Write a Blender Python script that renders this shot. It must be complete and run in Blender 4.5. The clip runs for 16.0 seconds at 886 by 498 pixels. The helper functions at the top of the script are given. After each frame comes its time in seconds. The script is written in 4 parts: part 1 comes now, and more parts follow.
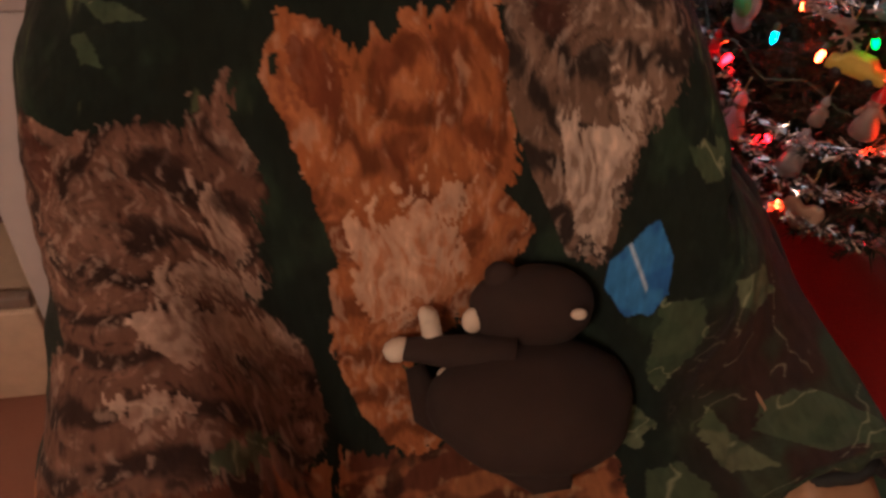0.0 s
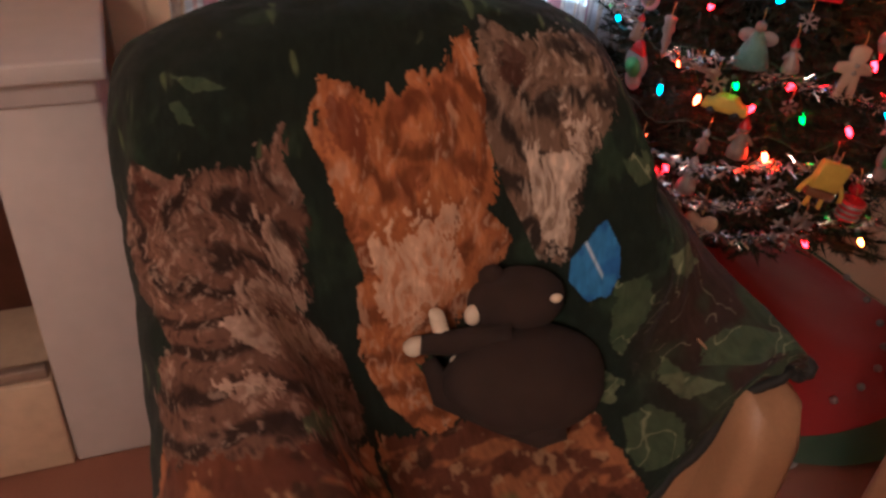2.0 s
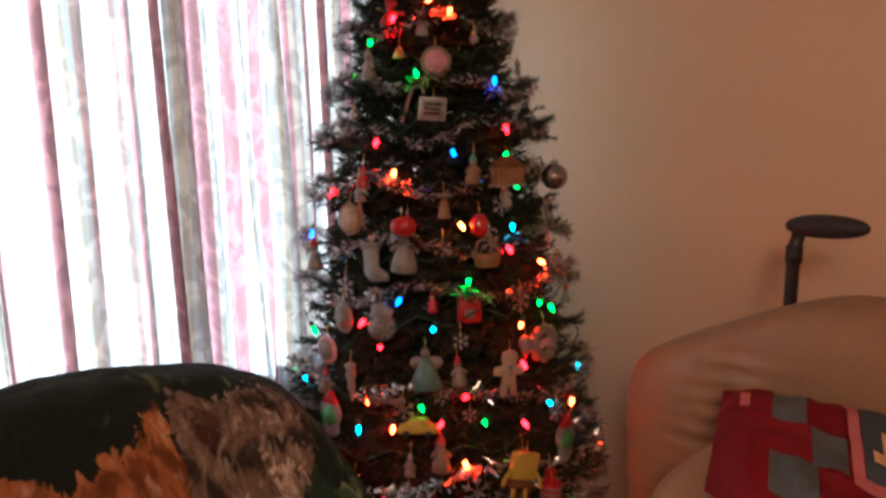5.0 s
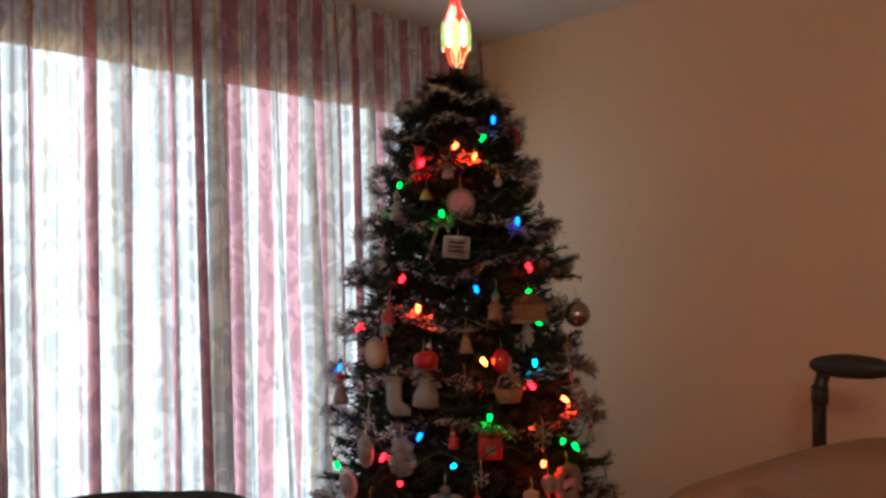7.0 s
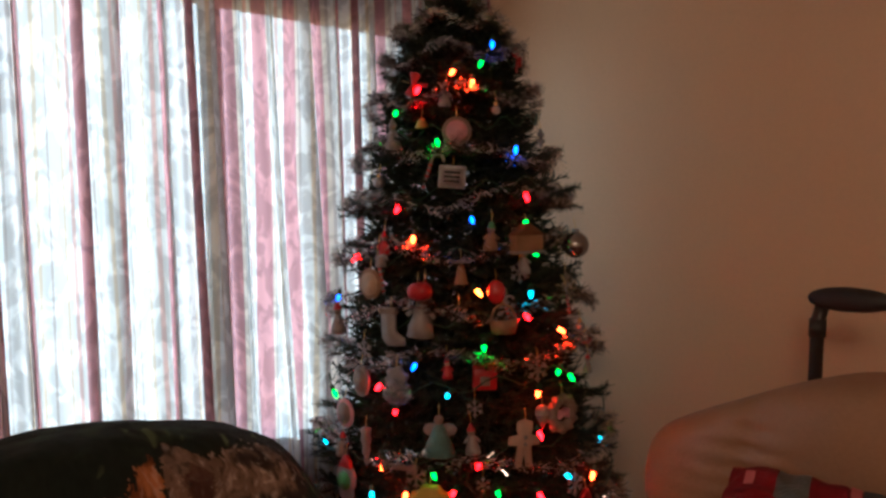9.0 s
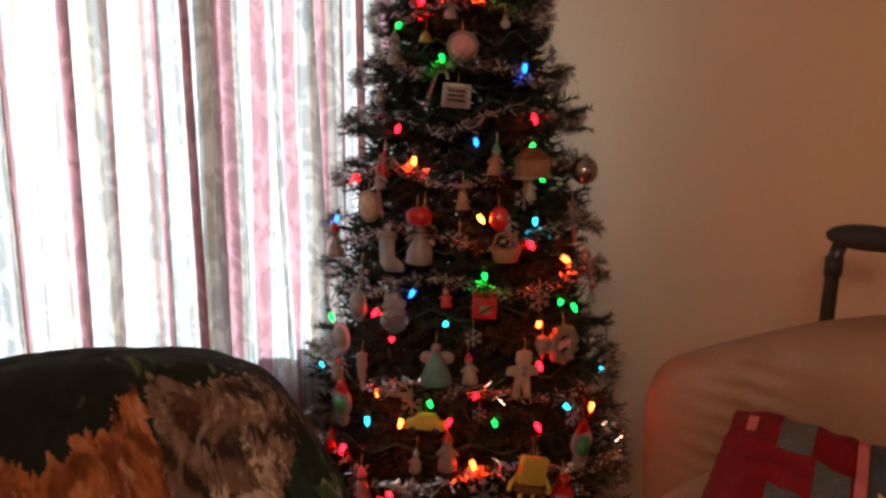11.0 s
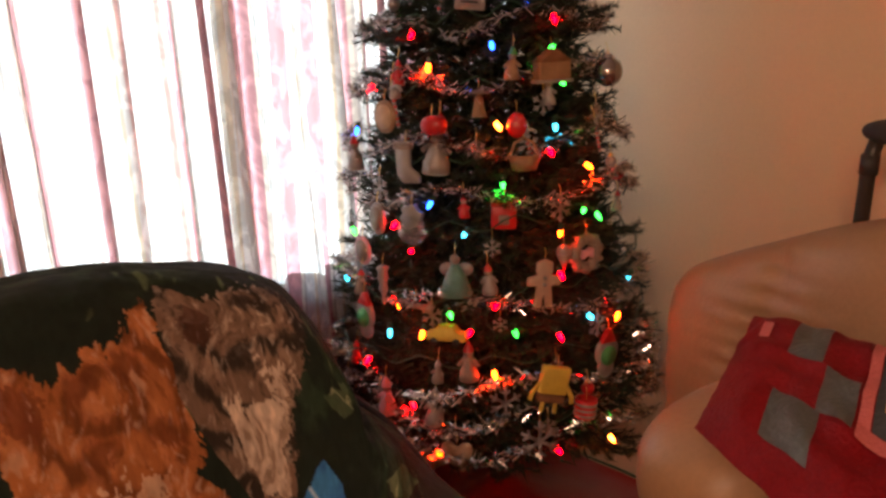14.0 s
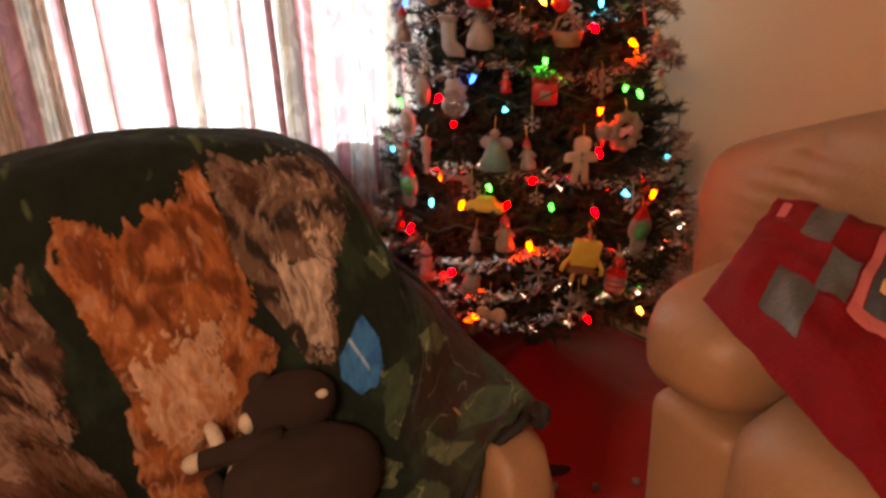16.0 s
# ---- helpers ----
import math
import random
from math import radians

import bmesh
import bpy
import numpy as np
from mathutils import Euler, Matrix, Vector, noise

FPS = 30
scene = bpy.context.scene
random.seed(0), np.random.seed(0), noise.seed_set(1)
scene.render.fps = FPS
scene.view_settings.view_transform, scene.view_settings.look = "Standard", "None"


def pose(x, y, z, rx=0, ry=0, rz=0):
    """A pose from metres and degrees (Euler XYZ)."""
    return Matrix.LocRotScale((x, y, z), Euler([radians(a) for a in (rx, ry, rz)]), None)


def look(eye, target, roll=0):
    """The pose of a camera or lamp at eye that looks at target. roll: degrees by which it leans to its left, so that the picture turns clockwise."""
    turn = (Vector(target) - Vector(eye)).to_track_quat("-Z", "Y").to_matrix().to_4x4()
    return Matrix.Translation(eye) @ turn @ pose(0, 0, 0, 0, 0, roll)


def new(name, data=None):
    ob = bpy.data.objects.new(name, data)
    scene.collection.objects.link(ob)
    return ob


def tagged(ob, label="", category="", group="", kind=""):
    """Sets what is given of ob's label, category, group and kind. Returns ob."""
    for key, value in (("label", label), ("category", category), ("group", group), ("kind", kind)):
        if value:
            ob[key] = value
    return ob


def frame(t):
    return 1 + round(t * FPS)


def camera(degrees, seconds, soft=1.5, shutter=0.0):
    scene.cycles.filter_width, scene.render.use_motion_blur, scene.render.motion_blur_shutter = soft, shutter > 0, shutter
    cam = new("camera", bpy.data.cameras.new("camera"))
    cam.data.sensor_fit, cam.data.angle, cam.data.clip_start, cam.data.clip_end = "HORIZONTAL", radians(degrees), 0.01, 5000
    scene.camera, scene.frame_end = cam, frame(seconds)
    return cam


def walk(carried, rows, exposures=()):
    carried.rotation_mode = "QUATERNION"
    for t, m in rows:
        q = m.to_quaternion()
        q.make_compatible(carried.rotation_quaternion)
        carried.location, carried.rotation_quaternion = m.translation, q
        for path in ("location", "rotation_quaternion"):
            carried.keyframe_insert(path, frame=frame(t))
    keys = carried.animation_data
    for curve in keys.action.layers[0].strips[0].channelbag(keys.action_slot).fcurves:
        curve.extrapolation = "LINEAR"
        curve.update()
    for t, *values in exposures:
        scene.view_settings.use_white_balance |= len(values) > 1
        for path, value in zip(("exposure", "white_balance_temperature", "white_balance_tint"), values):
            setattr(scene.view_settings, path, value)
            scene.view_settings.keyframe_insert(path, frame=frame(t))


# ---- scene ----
PATH = [
    (0, (0.457, 0.573, 1.412), (0.775, 1.989, 0.036), 4.6),
    (0.5, (0.405, 0.551, 1.407), (0.888, 1.967, 0.081), 5.1),
    (1, (0.302, 0.464, 1.432), (0.914, 1.874, 0.152), 2.8),
    (1.5, (0.249, 0.401, 1.447), (0.932, 1.836, 0.233), 4.5),
    (2, (0.223, 0.333, 1.468), (0.837, 1.843, 0.31), 4.6),
    (2.5, (0.19, 0.29, 1.473), (0.84, 1.822, 0.364), 3.5),
    (3, (0.165, 0.29, 1.477), (0.951, 1.813, 0.447), 2.1),
    (3.5, (0.159, 0.285, 1.469), (1.109, 1.765, 0.517), 1.0),
    (4, (0.167, 0.293, 1.472), (1.365, 1.717, 0.739), 1.2),
    (4.5, (0.189, 0.26, 1.443), (1.494, 1.699, 0.966), -0.7),
    (7, (0.217, 0.149, 1.404), (1.475, 1.702, 1.492), -1.7),
    (7.5, (0.231, 0.148, 1.414), (1.48, 1.706, 1.521), -1.0),
    (8, (0.241, 0.142, 1.415), (1.464, 1.723, 1.477), -2.2),
    (8.5, (0.263, 0.136, 1.415), (1.484, 1.72, 1.375), -1.4),
    (9, (0.287, 0.128, 1.411), (1.492, 1.722, 1.32), -1.7),
    (11.5, (0.364, 0.182, 1.437), (1.506, 1.787, 1.09), -0.6),
    (12, (0.383, 0.174, 1.429), (1.46, 1.818, 1.058), -1.2),
    (12.5, (0.407, 0.174, 1.422), (1.451, 1.83, 1.014), -1.4),
    (13, (0.425, 0.172, 1.418), (1.465, 1.82, 0.968), -1.9),
    (13.5, (0.434, 0.164, 1.414), (1.468, 1.808, 0.938), -2.1),
    (14, (0.439, 0.149, 1.413), (1.457, 1.794, 0.907), -2.6),
    (14.5, (0.44, 0.137, 1.411), (1.405, 1.8, 0.861), -3.2),
    (15, (0.445, 0.105, 1.424), (1.378, 1.759, 0.796), -3.5),
    (15.5, (0.433, 0.066, 1.433), (1.337, 1.712, 0.745), -2.9),
    (16, (0.44, 0.067, 1.43), (1.273, 1.703, 0.637), -2.2),
]
cam = camera(57.3, 16.0, soft=2.8, shutter=0.4)
walk(cam, [(t, look(eye, target, roll)) for t, eye, target, roll in PATH], exposures=[
    (0, 0.80, 5700, 11), (1, 0.92, 5500, 10), (2.5, 1.02, 5200, 9), (3.5, 0.95, 5300, 9), (4.5, 0.90, 5600, 9), (5.6, 0.46, 5900, 9), (7, 0.13, 5900, 9),
    (9, 0.02, 5900, 9), (10.2, 0.26, 6200, 10), (11.5, 0.50, 6300, 11), (12.5, 0.72, 6500, 12), (14.5, 1.07, 6800, 14), (16, 1.18, 7200, 16)])
from mathutils import geometry

# ---- world, lights ----
world = bpy.data.worlds.new("world")
scene.world = world
world.use_nodes = True
wn = world.node_tree
sky = wn.nodes.new("ShaderNodeTexSky")
sky.sky_type, sky.sun_disc = "NISHITA", False
sky.sun_elevation, sky.sun_rotation = radians(11.5), radians(-12)
wn.links.new(sky.outputs[0], wn.nodes["Background"].inputs[0])
wn.nodes["Background"].inputs[1].default_value = 0.12

# the room's axes: origin in the corner behind the tree, x along the curtain wall, y out of it
ROOM = pose(2.10, 2.33, 0, 0, 0, 8)
CEIL = 2.235


def lamp(name, kind, m, power, colour, **more):
    data = bpy.data.lights.new(name, kind)
    data.energy, data.color = power, colour
    for key, value in more.items():
        if key == "size":
            data.size = value
        if key == "size_y":
            data.shape, data.size_y = "RECTANGLE", value
        if key == "soft":
            data.shadow_soft_size = value
        if key == "angle":
            data.angle = value
    ob = new(name, data)
    ob.matrix_world = m
    return ob


# daylight in the window's opening, and an unseen warm fill added behind the camera
lamp("window_light", "AREA", ROOM @ pose(-0.93, 0.16, 1.40, 90, 0, 180), 1.5, (0.72, 0.86, 1.0), size=1.6, size_y=1.1)
lamp("warm_fill_light", "POINT", pose(-0.75, -0.65, 2.12), 51, (1.0, 0.70, 0.50), soft=0.22)
lamp("sun", "SUN", ROOM @ look((-1.5, 6, 1.9), (-1.0, 0, 0.70)), 4.9, (0.72, 0.90, 1.0), angle=radians(1.5))

# ---- materials ----
MATS = {}


def mat(name, colour, rough=0.6, vary=0.12, scale=30.0, bump=0.1, metal=0.0, second=None, patch=4.0, emit=0.0, sheen=0.0, coat=0.0, trans=0.0):
    """A surface with variation at two scales: grain (scale) and patches (patch)."""
    if name in MATS:
        return MATS[name]
    m = bpy.data.materials.new(name)
    m.use_nodes = True
    MATS[name] = m
    t, b = m.node_tree, m.node_tree.nodes["Principled BSDF"]
    b.inputs["Roughness"].default_value, b.inputs["Metallic"].default_value = rough, metal
    b.inputs["Sheen Weight"].default_value, b.inputs["Coat Weight"].default_value = sheen, coat
    co = t.nodes.new("ShaderNodeTexCoord")
    fine, broad = t.nodes.new("ShaderNodeTexNoise"), t.nodes.new("ShaderNodeTexNoise")
    fine.inputs["Scale"].default_value, fine.inputs["Detail"].default_value = scale, 4
    broad.inputs["Scale"].default_value, broad.inputs["Detail"].default_value = patch, 3
    for n in (fine, broad):
        t.links.new(co.outputs["Object"], n.inputs["Vector"])
    add = t.nodes.new("ShaderNodeMath")
    add.operation = "ADD"
    t.links.new(fine.outputs[0], add.inputs[0])
    t.links.new(broad.outputs[0], add.inputs[1])
    span = t.nodes.new("ShaderNodeMapRange")
    span.inputs[1].default_value, span.inputs[2].default_value = 0.6, 1.4
    t.links.new(add.outputs[0], span.inputs[0])
    mix = t.nodes.new("ShaderNodeMix")
    mix.data_type = "RGBA"
    lo = second or [c * (1 - vary) for c in colour]
    hi = colour if second else [min(1, c * (1 + vary)) for c in colour]
    mix.inputs[6].default_value, mix.inputs[7].default_value = (*lo, 1), (*hi, 1)
    t.links.new(span.outputs[0], mix.inputs[0])
    t.links.new(mix.outputs[2], b.inputs["Base Color"])
    if bump:
        bn = t.nodes.new("ShaderNodeBump")
        bn.inputs["Strength"].default_value, bn.inputs["Distance"].default_value = bump, 0.01
        t.links.new(fine.outputs[0], bn.inputs["Height"])
        t.links.new(bn.outputs[0], b.inputs["Normal"])
    if emit:
        b.inputs["Emission Color"].default_value = (*colour, 1)
        b.inputs["Emission Strength"].default_value = emit
    if trans:
        b.inputs["Transmission Weight"].default_value = trans
    return m


WALL = mat("cream_wall_paint", (0.72, 0.53, 0.35), 0.48, 0.04, 90, 0.12, patch=1.5)
CEILING = mat("ceiling_paint", (0.76, 0.70, 0.62), 0.8, 0.05, 60, 0.2, patch=1.2)
FLOOR = mat("red_brown_carpet", (0.30, 0.13, 0.08), 0.95, 0.3, 300, 0.5, second=(0.20, 0.08, 0.05), patch=5)
WHITE = mat("white_painted_wood", (0.46, 0.42, 0.41), 0.45, 0.06, 25, 0.05, patch=3)
DARKWOOD = mat("dark_wood", (0.10, 0.035, 0.02), 0.5, 0.4, 18, 0.15, patch=3)
CREAM = mat("cream_leather", (0.31, 0.172, 0.09), 0.45, 0.10, 120, 0.12, patch=5)
BLACK = mat("black_foam_grip", (0.02, 0.018, 0.016), 0.55, 0.3, 60, 0.15)
STEEL = mat("dark_metal_tube", (0.05, 0.04, 0.035), 0.35, 0.2, 40, 0.02, metal=0.6)
CHROME = mat("chrome", (0.8, 0.8, 0.8), 0.15, 0.05, 20, 0, metal=1.0)
NEEDLE = mat("tree_needles", (0.034, 0.046, 0.026), 0.6, 0.4, 20, 0, second=(0.011, 0.014, 0.009), patch=9)
NEEDLE.node_tree.nodes["Principled BSDF"].inputs["Specular IOR Level"].default_value = 0.2
BARK = mat("brown_stem", (0.06, 0.035, 0.02), 0.8, 0.3, 60, 0.3)
TINSEL = mat("silver_tinsel", (0.52, 0.47, 0.45), 0.16, 0.1, 200, 0, metal=1.0)
REDCLOTH = mat("red_felt", (0.34, 0.010, 0.010), 0.9, 0.2, 200, 0.3, second=(0.30, 0.008, 0.008), sheen=0.3)
GREENCLOTH = mat("green_felt", (0.02, 0.09, 0.04), 0.9, 0.2, 200, 0.3, sheen=0.3)


# ---- mesh helpers ----
def link(name, bm, material, parent=None, label="", smooth=True):
    data = bpy.data.meshes.new(name)
    bm.normal_update()
    bm.to_mesh(data)
    bm.free()
    for m in material if isinstance(material, (list, tuple)) else [material]:
        data.materials.append(m)
    if smooth:
        data.polygons.foreach_set("use_smooth", [True] * len(data.polygons))
    ob = new(name, data)
    if parent:
        ob.parent = parent
    return tagged(ob, label)


def part(name, bm, material, parent, label="", smooth=True):
    return link(name, bm, material, parent, label, smooth)


def thing(name, m, label, category, group="", kind=""):
    ob = new(name)
    ob.matrix_world = m
    ob.empty_display_size = 0.05
    return tagged(ob, label, category, group, kind)


def box(w, d, h, at=(0, 0, 0), bevel=0.0, seg=2, bm=None):
    """A box of that size centred on at, its edges rounded."""
    own = bmesh.new()
    bmesh.ops.create_cube(own, size=1)
    bmesh.ops.scale(own, vec=(w, d, h), verts=own.verts)
    if bevel:
        bmesh.ops.bevel(own, geom=own.edges[:], offset=bevel, segments=seg, affect="EDGES", profile=0.5)
    bmesh.ops.translate(own, vec=at, verts=own.verts)
    return own if bm is None else join(bm, own)


def join(bm, other):
    data = bpy.data.meshes.new("t")
    other.to_mesh(data)
    other.free()
    bm.from_mesh(data)
    bpy.data.meshes.remove(data)
    return bm


def turned(bm, m):
    bmesh.ops.transform(bm, matrix=m, verts=bm.verts)
    return bm


def lathe(profile, seg=16, bm=None):
    """A turned solid from (radius, height) pairs, from the bottom up."""
    own = bmesh.new()
    rings = []
    for r, z in profile:
        if r < 1e-5:
            rings.append([own.verts.new((0, 0, z))])
        else:
            rings.append([own.verts.new((r * math.cos(2 * math.pi * k / seg), r * math.sin(2 * math.pi * k / seg), z)) for k in range(seg)])
    for a, b in zip(rings, rings[1:]):
        for k in range(seg):
            q = [a[k % len(a)], a[(k + 1) % len(a)], b[(k + 1) % len(b)], b[k % len(b)]]
            q = list(dict.fromkeys(q))
            if len(q) > 2:
                own.faces.new(q)
    return own if bm is None else join(bm, own)


def tube(points, r, seg=8, bm=None):
    """A round tube along points; r a number or one radius a point."""
    own = bmesh.new()
    pts = [Vector(p) for p in points]
    rs = r if isinstance(r, (list, tuple)) else [r] * len(pts)
    rings = []
    for i, p in enumerate(pts):
        d = (pts[min(i + 1, len(pts) - 1)] - pts[max(i - 1, 0)]).normalized()
        a = d.orthogonal().normalized() if not rings else (last - d * last.dot(d)).normalized()
        last = a
        b = d.cross(a)
        rings.append([own.verts.new(p + rs[i] * (math.cos(2 * math.pi * k / seg) * a + math.sin(2 * math.pi * k / seg) * b)) for k in range(seg)])
    for a, b in zip(rings, rings[1:]):
        for k in range(seg):
            own.faces.new((a[k], a[(k + 1) % seg], b[(k + 1) % seg], b[k]))
    for ring in (rings[0][::-1], rings[-1]):
        own.faces.new(ring)
    return own if bm is None else join(bm, own)


def slab(outline, thick, bevel=0.0):
    """A flat plate from an outline in x and z, as thick as given along y."""
    bm = bmesh.new()
    f = bm.faces.new([bm.verts.new((x, -thick / 2, z)) for x, z in outline])
    got = bmesh.ops.extrude_face_region(bm, geom=[f])
    bmesh.ops.translate(bm, vec=(0, thick, 0), verts=[v for v in got["geom"] if isinstance(v, bmesh.types.BMVert)])
    bmesh.ops.recalc_face_normals(bm, faces=bm.faces)
    if bevel:
        bmesh.ops.bevel(bm, geom=bm.edges[:], offset=bevel, segments=1, affect="EDGES")
    return bm


def ball(r, at=(0, 0, 0), stretch=(1, 1, 1), bm=None, u=14, v=9):
    own = bmesh.new()
    bmesh.ops.create_uvsphere(own, u_segments=u, v_segments=v, radius=r)
    bmesh.ops.scale(own, vec=stretch, verts=own.verts)
    bmesh.ops.translate(own, vec=at, verts=own.verts)
    return own if bm is None else join(bm, own)


def pillow(w, d, h, at=(0, 0, 0), power=2.6, n=18, seed=0, lump=0.004, bm=None):
    """A stuffed form: a superellipsoid with slight lumps."""
    own = ball(1, u=2 * n, v=n)
    for v in own.verts:
        s = (abs(v.co.x) ** power + abs(v.co.y) ** power + abs(v.co.z) ** power) ** (-1 / power)
        v.co = Vector((v.co.x * s * w / 2, v.co.y * s * d / 2, v.co.z * s * h / 2))
        v.co += v.co.normalized() * lump * noise.noise(v.co * 9 + Vector((seed, 0, 0)))
        v.co += Vector(at)
    return own if bm is None else join(bm, own)


def wall(name, w, h, m, material, holes=(), thick=0.12, label="", back=True):
    """A wall from the origin along x, its face at y = 0 and its thickness behind it; holes are (x0, x1, z0, z1)."""
    xs = sorted({0, w, *[v for hole in holes for v in hole[:2]]})
    zs = sorted({0, h, *[v for hole in holes for v in hole[2:]]})
    bm = bmesh.new()
    for x0, x1 in zip(xs, xs[1:]):
        for z0, z1 in zip(zs, zs[1:]):
            if not any(a <= x0 and x1 <= b and c <= z0 and z1 <= d for a, b, c, d in holes):
                box(x1 - x0, thick, z1 - z0, ((x0 + x1) / 2, thick / 2, (z0 + z1) / 2), bm=bm)
    bmesh.ops.remove_doubles(bm, verts=bm.verts, dist=1e-4)
    inner = [f for f in bm.faces if sum(1 for g in bm.faces if g is not f and (g.calc_center_median() - f.calc_center_median()).length < 1e-4)]
    bmesh.ops.delete(bm, geom=inner, context="FACES")
    ob = link(name, bm, material, smooth=False)
    ob.matrix_world = m
    return tagged(ob, label or "cream painted plaster wall", "wall", kind="structure")


# ---- the room ----
W, D = 4.6, 4.2
ob = link("floor", box(W + 0.6, D + 0.6, 0.1, (-W / 2, -D / 2, -0.05)), FLOOR, smooth=False)
ob.matrix_world = ROOM
tagged(ob, "reddish brown carpeted floor", "floor", kind="structure")
ob = link("ceiling", box(W + 0.6, D + 0.6, 0.1, (-W / 2, -D / 2, CEIL + 0.05)), CEILING, smooth=False)
ob.matrix_world = ROOM
tagged(ob, "off-white plain painted ceiling", "ceiling", kind="structure")
wall("wall_north", W, CEIL, ROOM @ pose(-W, 0.0, 0), WALL, holes=[(W - 1.68, W - 0.10, 0.80, 2.03)], label="cream painted wall with a wide window behind curtains")
wall("wall_east", D, CEIL, ROOM @ pose(0, 0, 0, 0, 0, -90), WALL, label="cream painted wall in warm light")
wall("wall_south", W, CEIL, ROOM @ pose(0, -D, 0, 0, 0, 180), WALL)
wall("wall_west", D, CEIL, ROOM @ pose(-W, -D, 0, 0, 0, 90), WALL)


def window_unit():
    base = thing("window_1", ROOM @ pose(-0.89, 0.06, 0.80), "white framed window bright with daylight", "window", kind="structure")
    w, h = 1.58, 1.23
    for x in (-w / 2 + 0.03, -0.19, w / 2 - 0.03):
        part("window_frame", box(0.06, 0.05, h, (x, 0, h / 2), 0.006), WHITE, base)
    for z in (0.03, h - 0.03):
        part("window_frame", box(w - 0.125, 0.045, 0.06, (0, 0, z), 0.006), WHITE, base)
    part("window_sill", box(w + 0.1, 0.14, 0.03, (0, -0.06, -0.018), 0.008), WHITE, base)
    return base


window_unit()


def curtain_material():
    m = bpy.data.materials.new("striped_curtain_cloth")
    m.use_nodes = True
    t = m.node_tree
    t.nodes.remove(t.nodes["Principled BSDF"])
    out = t.nodes["Material Output"]
    uv = t.nodes.new("ShaderNodeUVMap")
    sep = t.nodes.new("ShaderNodeSeparateXYZ")
    t.links.new(uv.outputs[0], sep.inputs[0])
    period = t.nodes.new("ShaderNodeMath")
    period.operation = "FRACT"
    t.links.new(sep.outputs[0], period.inputs[0])
    ramp = t.nodes.new("ShaderNodeValToRGB")
    ramp.color_ramp.interpolation = "CONSTANT"
    e = ramp.color_ramp.elements
    e[0].position, e[0].color = 0.0, (0.60, 0.33, 0.36, 1)
    e[1].position, e[1].color = 0.24, (0.80, 0.76, 0.69, 1)
    pale, thread, tan, blush = (0.83, 0.87, 0.87, 1), (0.60, 0.58, 0.56, 1), (0.74, 0.67, 0.54, 1), (0.78, 0.60, 0.57, 1)
    for p, c in ((0.28, thread), (0.305, pale), (0.45, tan), (0.50, pale), (0.59, thread), (0.615, pale), (0.78, tan), (0.82, pale), (0.89, blush), (0.93, pale)):
        k = e.new(p)
        k.color = c
    t.links.new(period.outputs[0], ramp.inputs[0])
    damask = t.nodes.new("ShaderNodeTexNoise")
    damask.inputs["Scale"].default_value, damask.inputs["Detail"].default_value, damask.inputs["Distortion"].default_value = 1.0, 3, 1.2
    stretch = t.nodes.new("ShaderNodeMapping")
    stretch.inputs["Scale"].default_value = (5, 13, 1)
    t.links.new(uv.outputs[0], stretch.inputs[0])
    t.links.new(stretch.outputs[0], damask.inputs["Vector"])
    soft = t.nodes.new("ShaderNodeMapRange")
    soft.inputs[1].default_value, soft.inputs[2].default_value = 0.44, 0.58
    soft.inputs[3].default_value, soft.inputs[4].default_value = 0.80, 1.14
    t.links.new(damask.outputs[0], soft.inputs[0])
    mul = t.nodes.new("ShaderNodeMix")
    mul.data_type, mul.blend_type = "RGBA", "MULTIPLY"
    mul.inputs[0].default_value = 1
    t.links.new(ramp.outputs[0], mul.inputs[6])
    t.links.new(soft.outputs[0], mul.inputs[7])
    dif, tra, mixs = (t.nodes.new(n) for n in ("ShaderNodeBsdfDiffuse", "ShaderNodeBsdfTranslucent", "ShaderNodeMixShader"))
    mixs.inputs[0].default_value = 0.74
    for s in (dif, tra):
        t.links.new(mul.outputs[2], s.inputs[0])
    t.links.new(dif.outputs[0], mixs.inputs[1])
    t.links.new(tra.outputs[0], mixs.inputs[2])
    t.links.new(mixs.outputs[0], out.inputs[0])
    return m


CURTAIN = curtain_material()


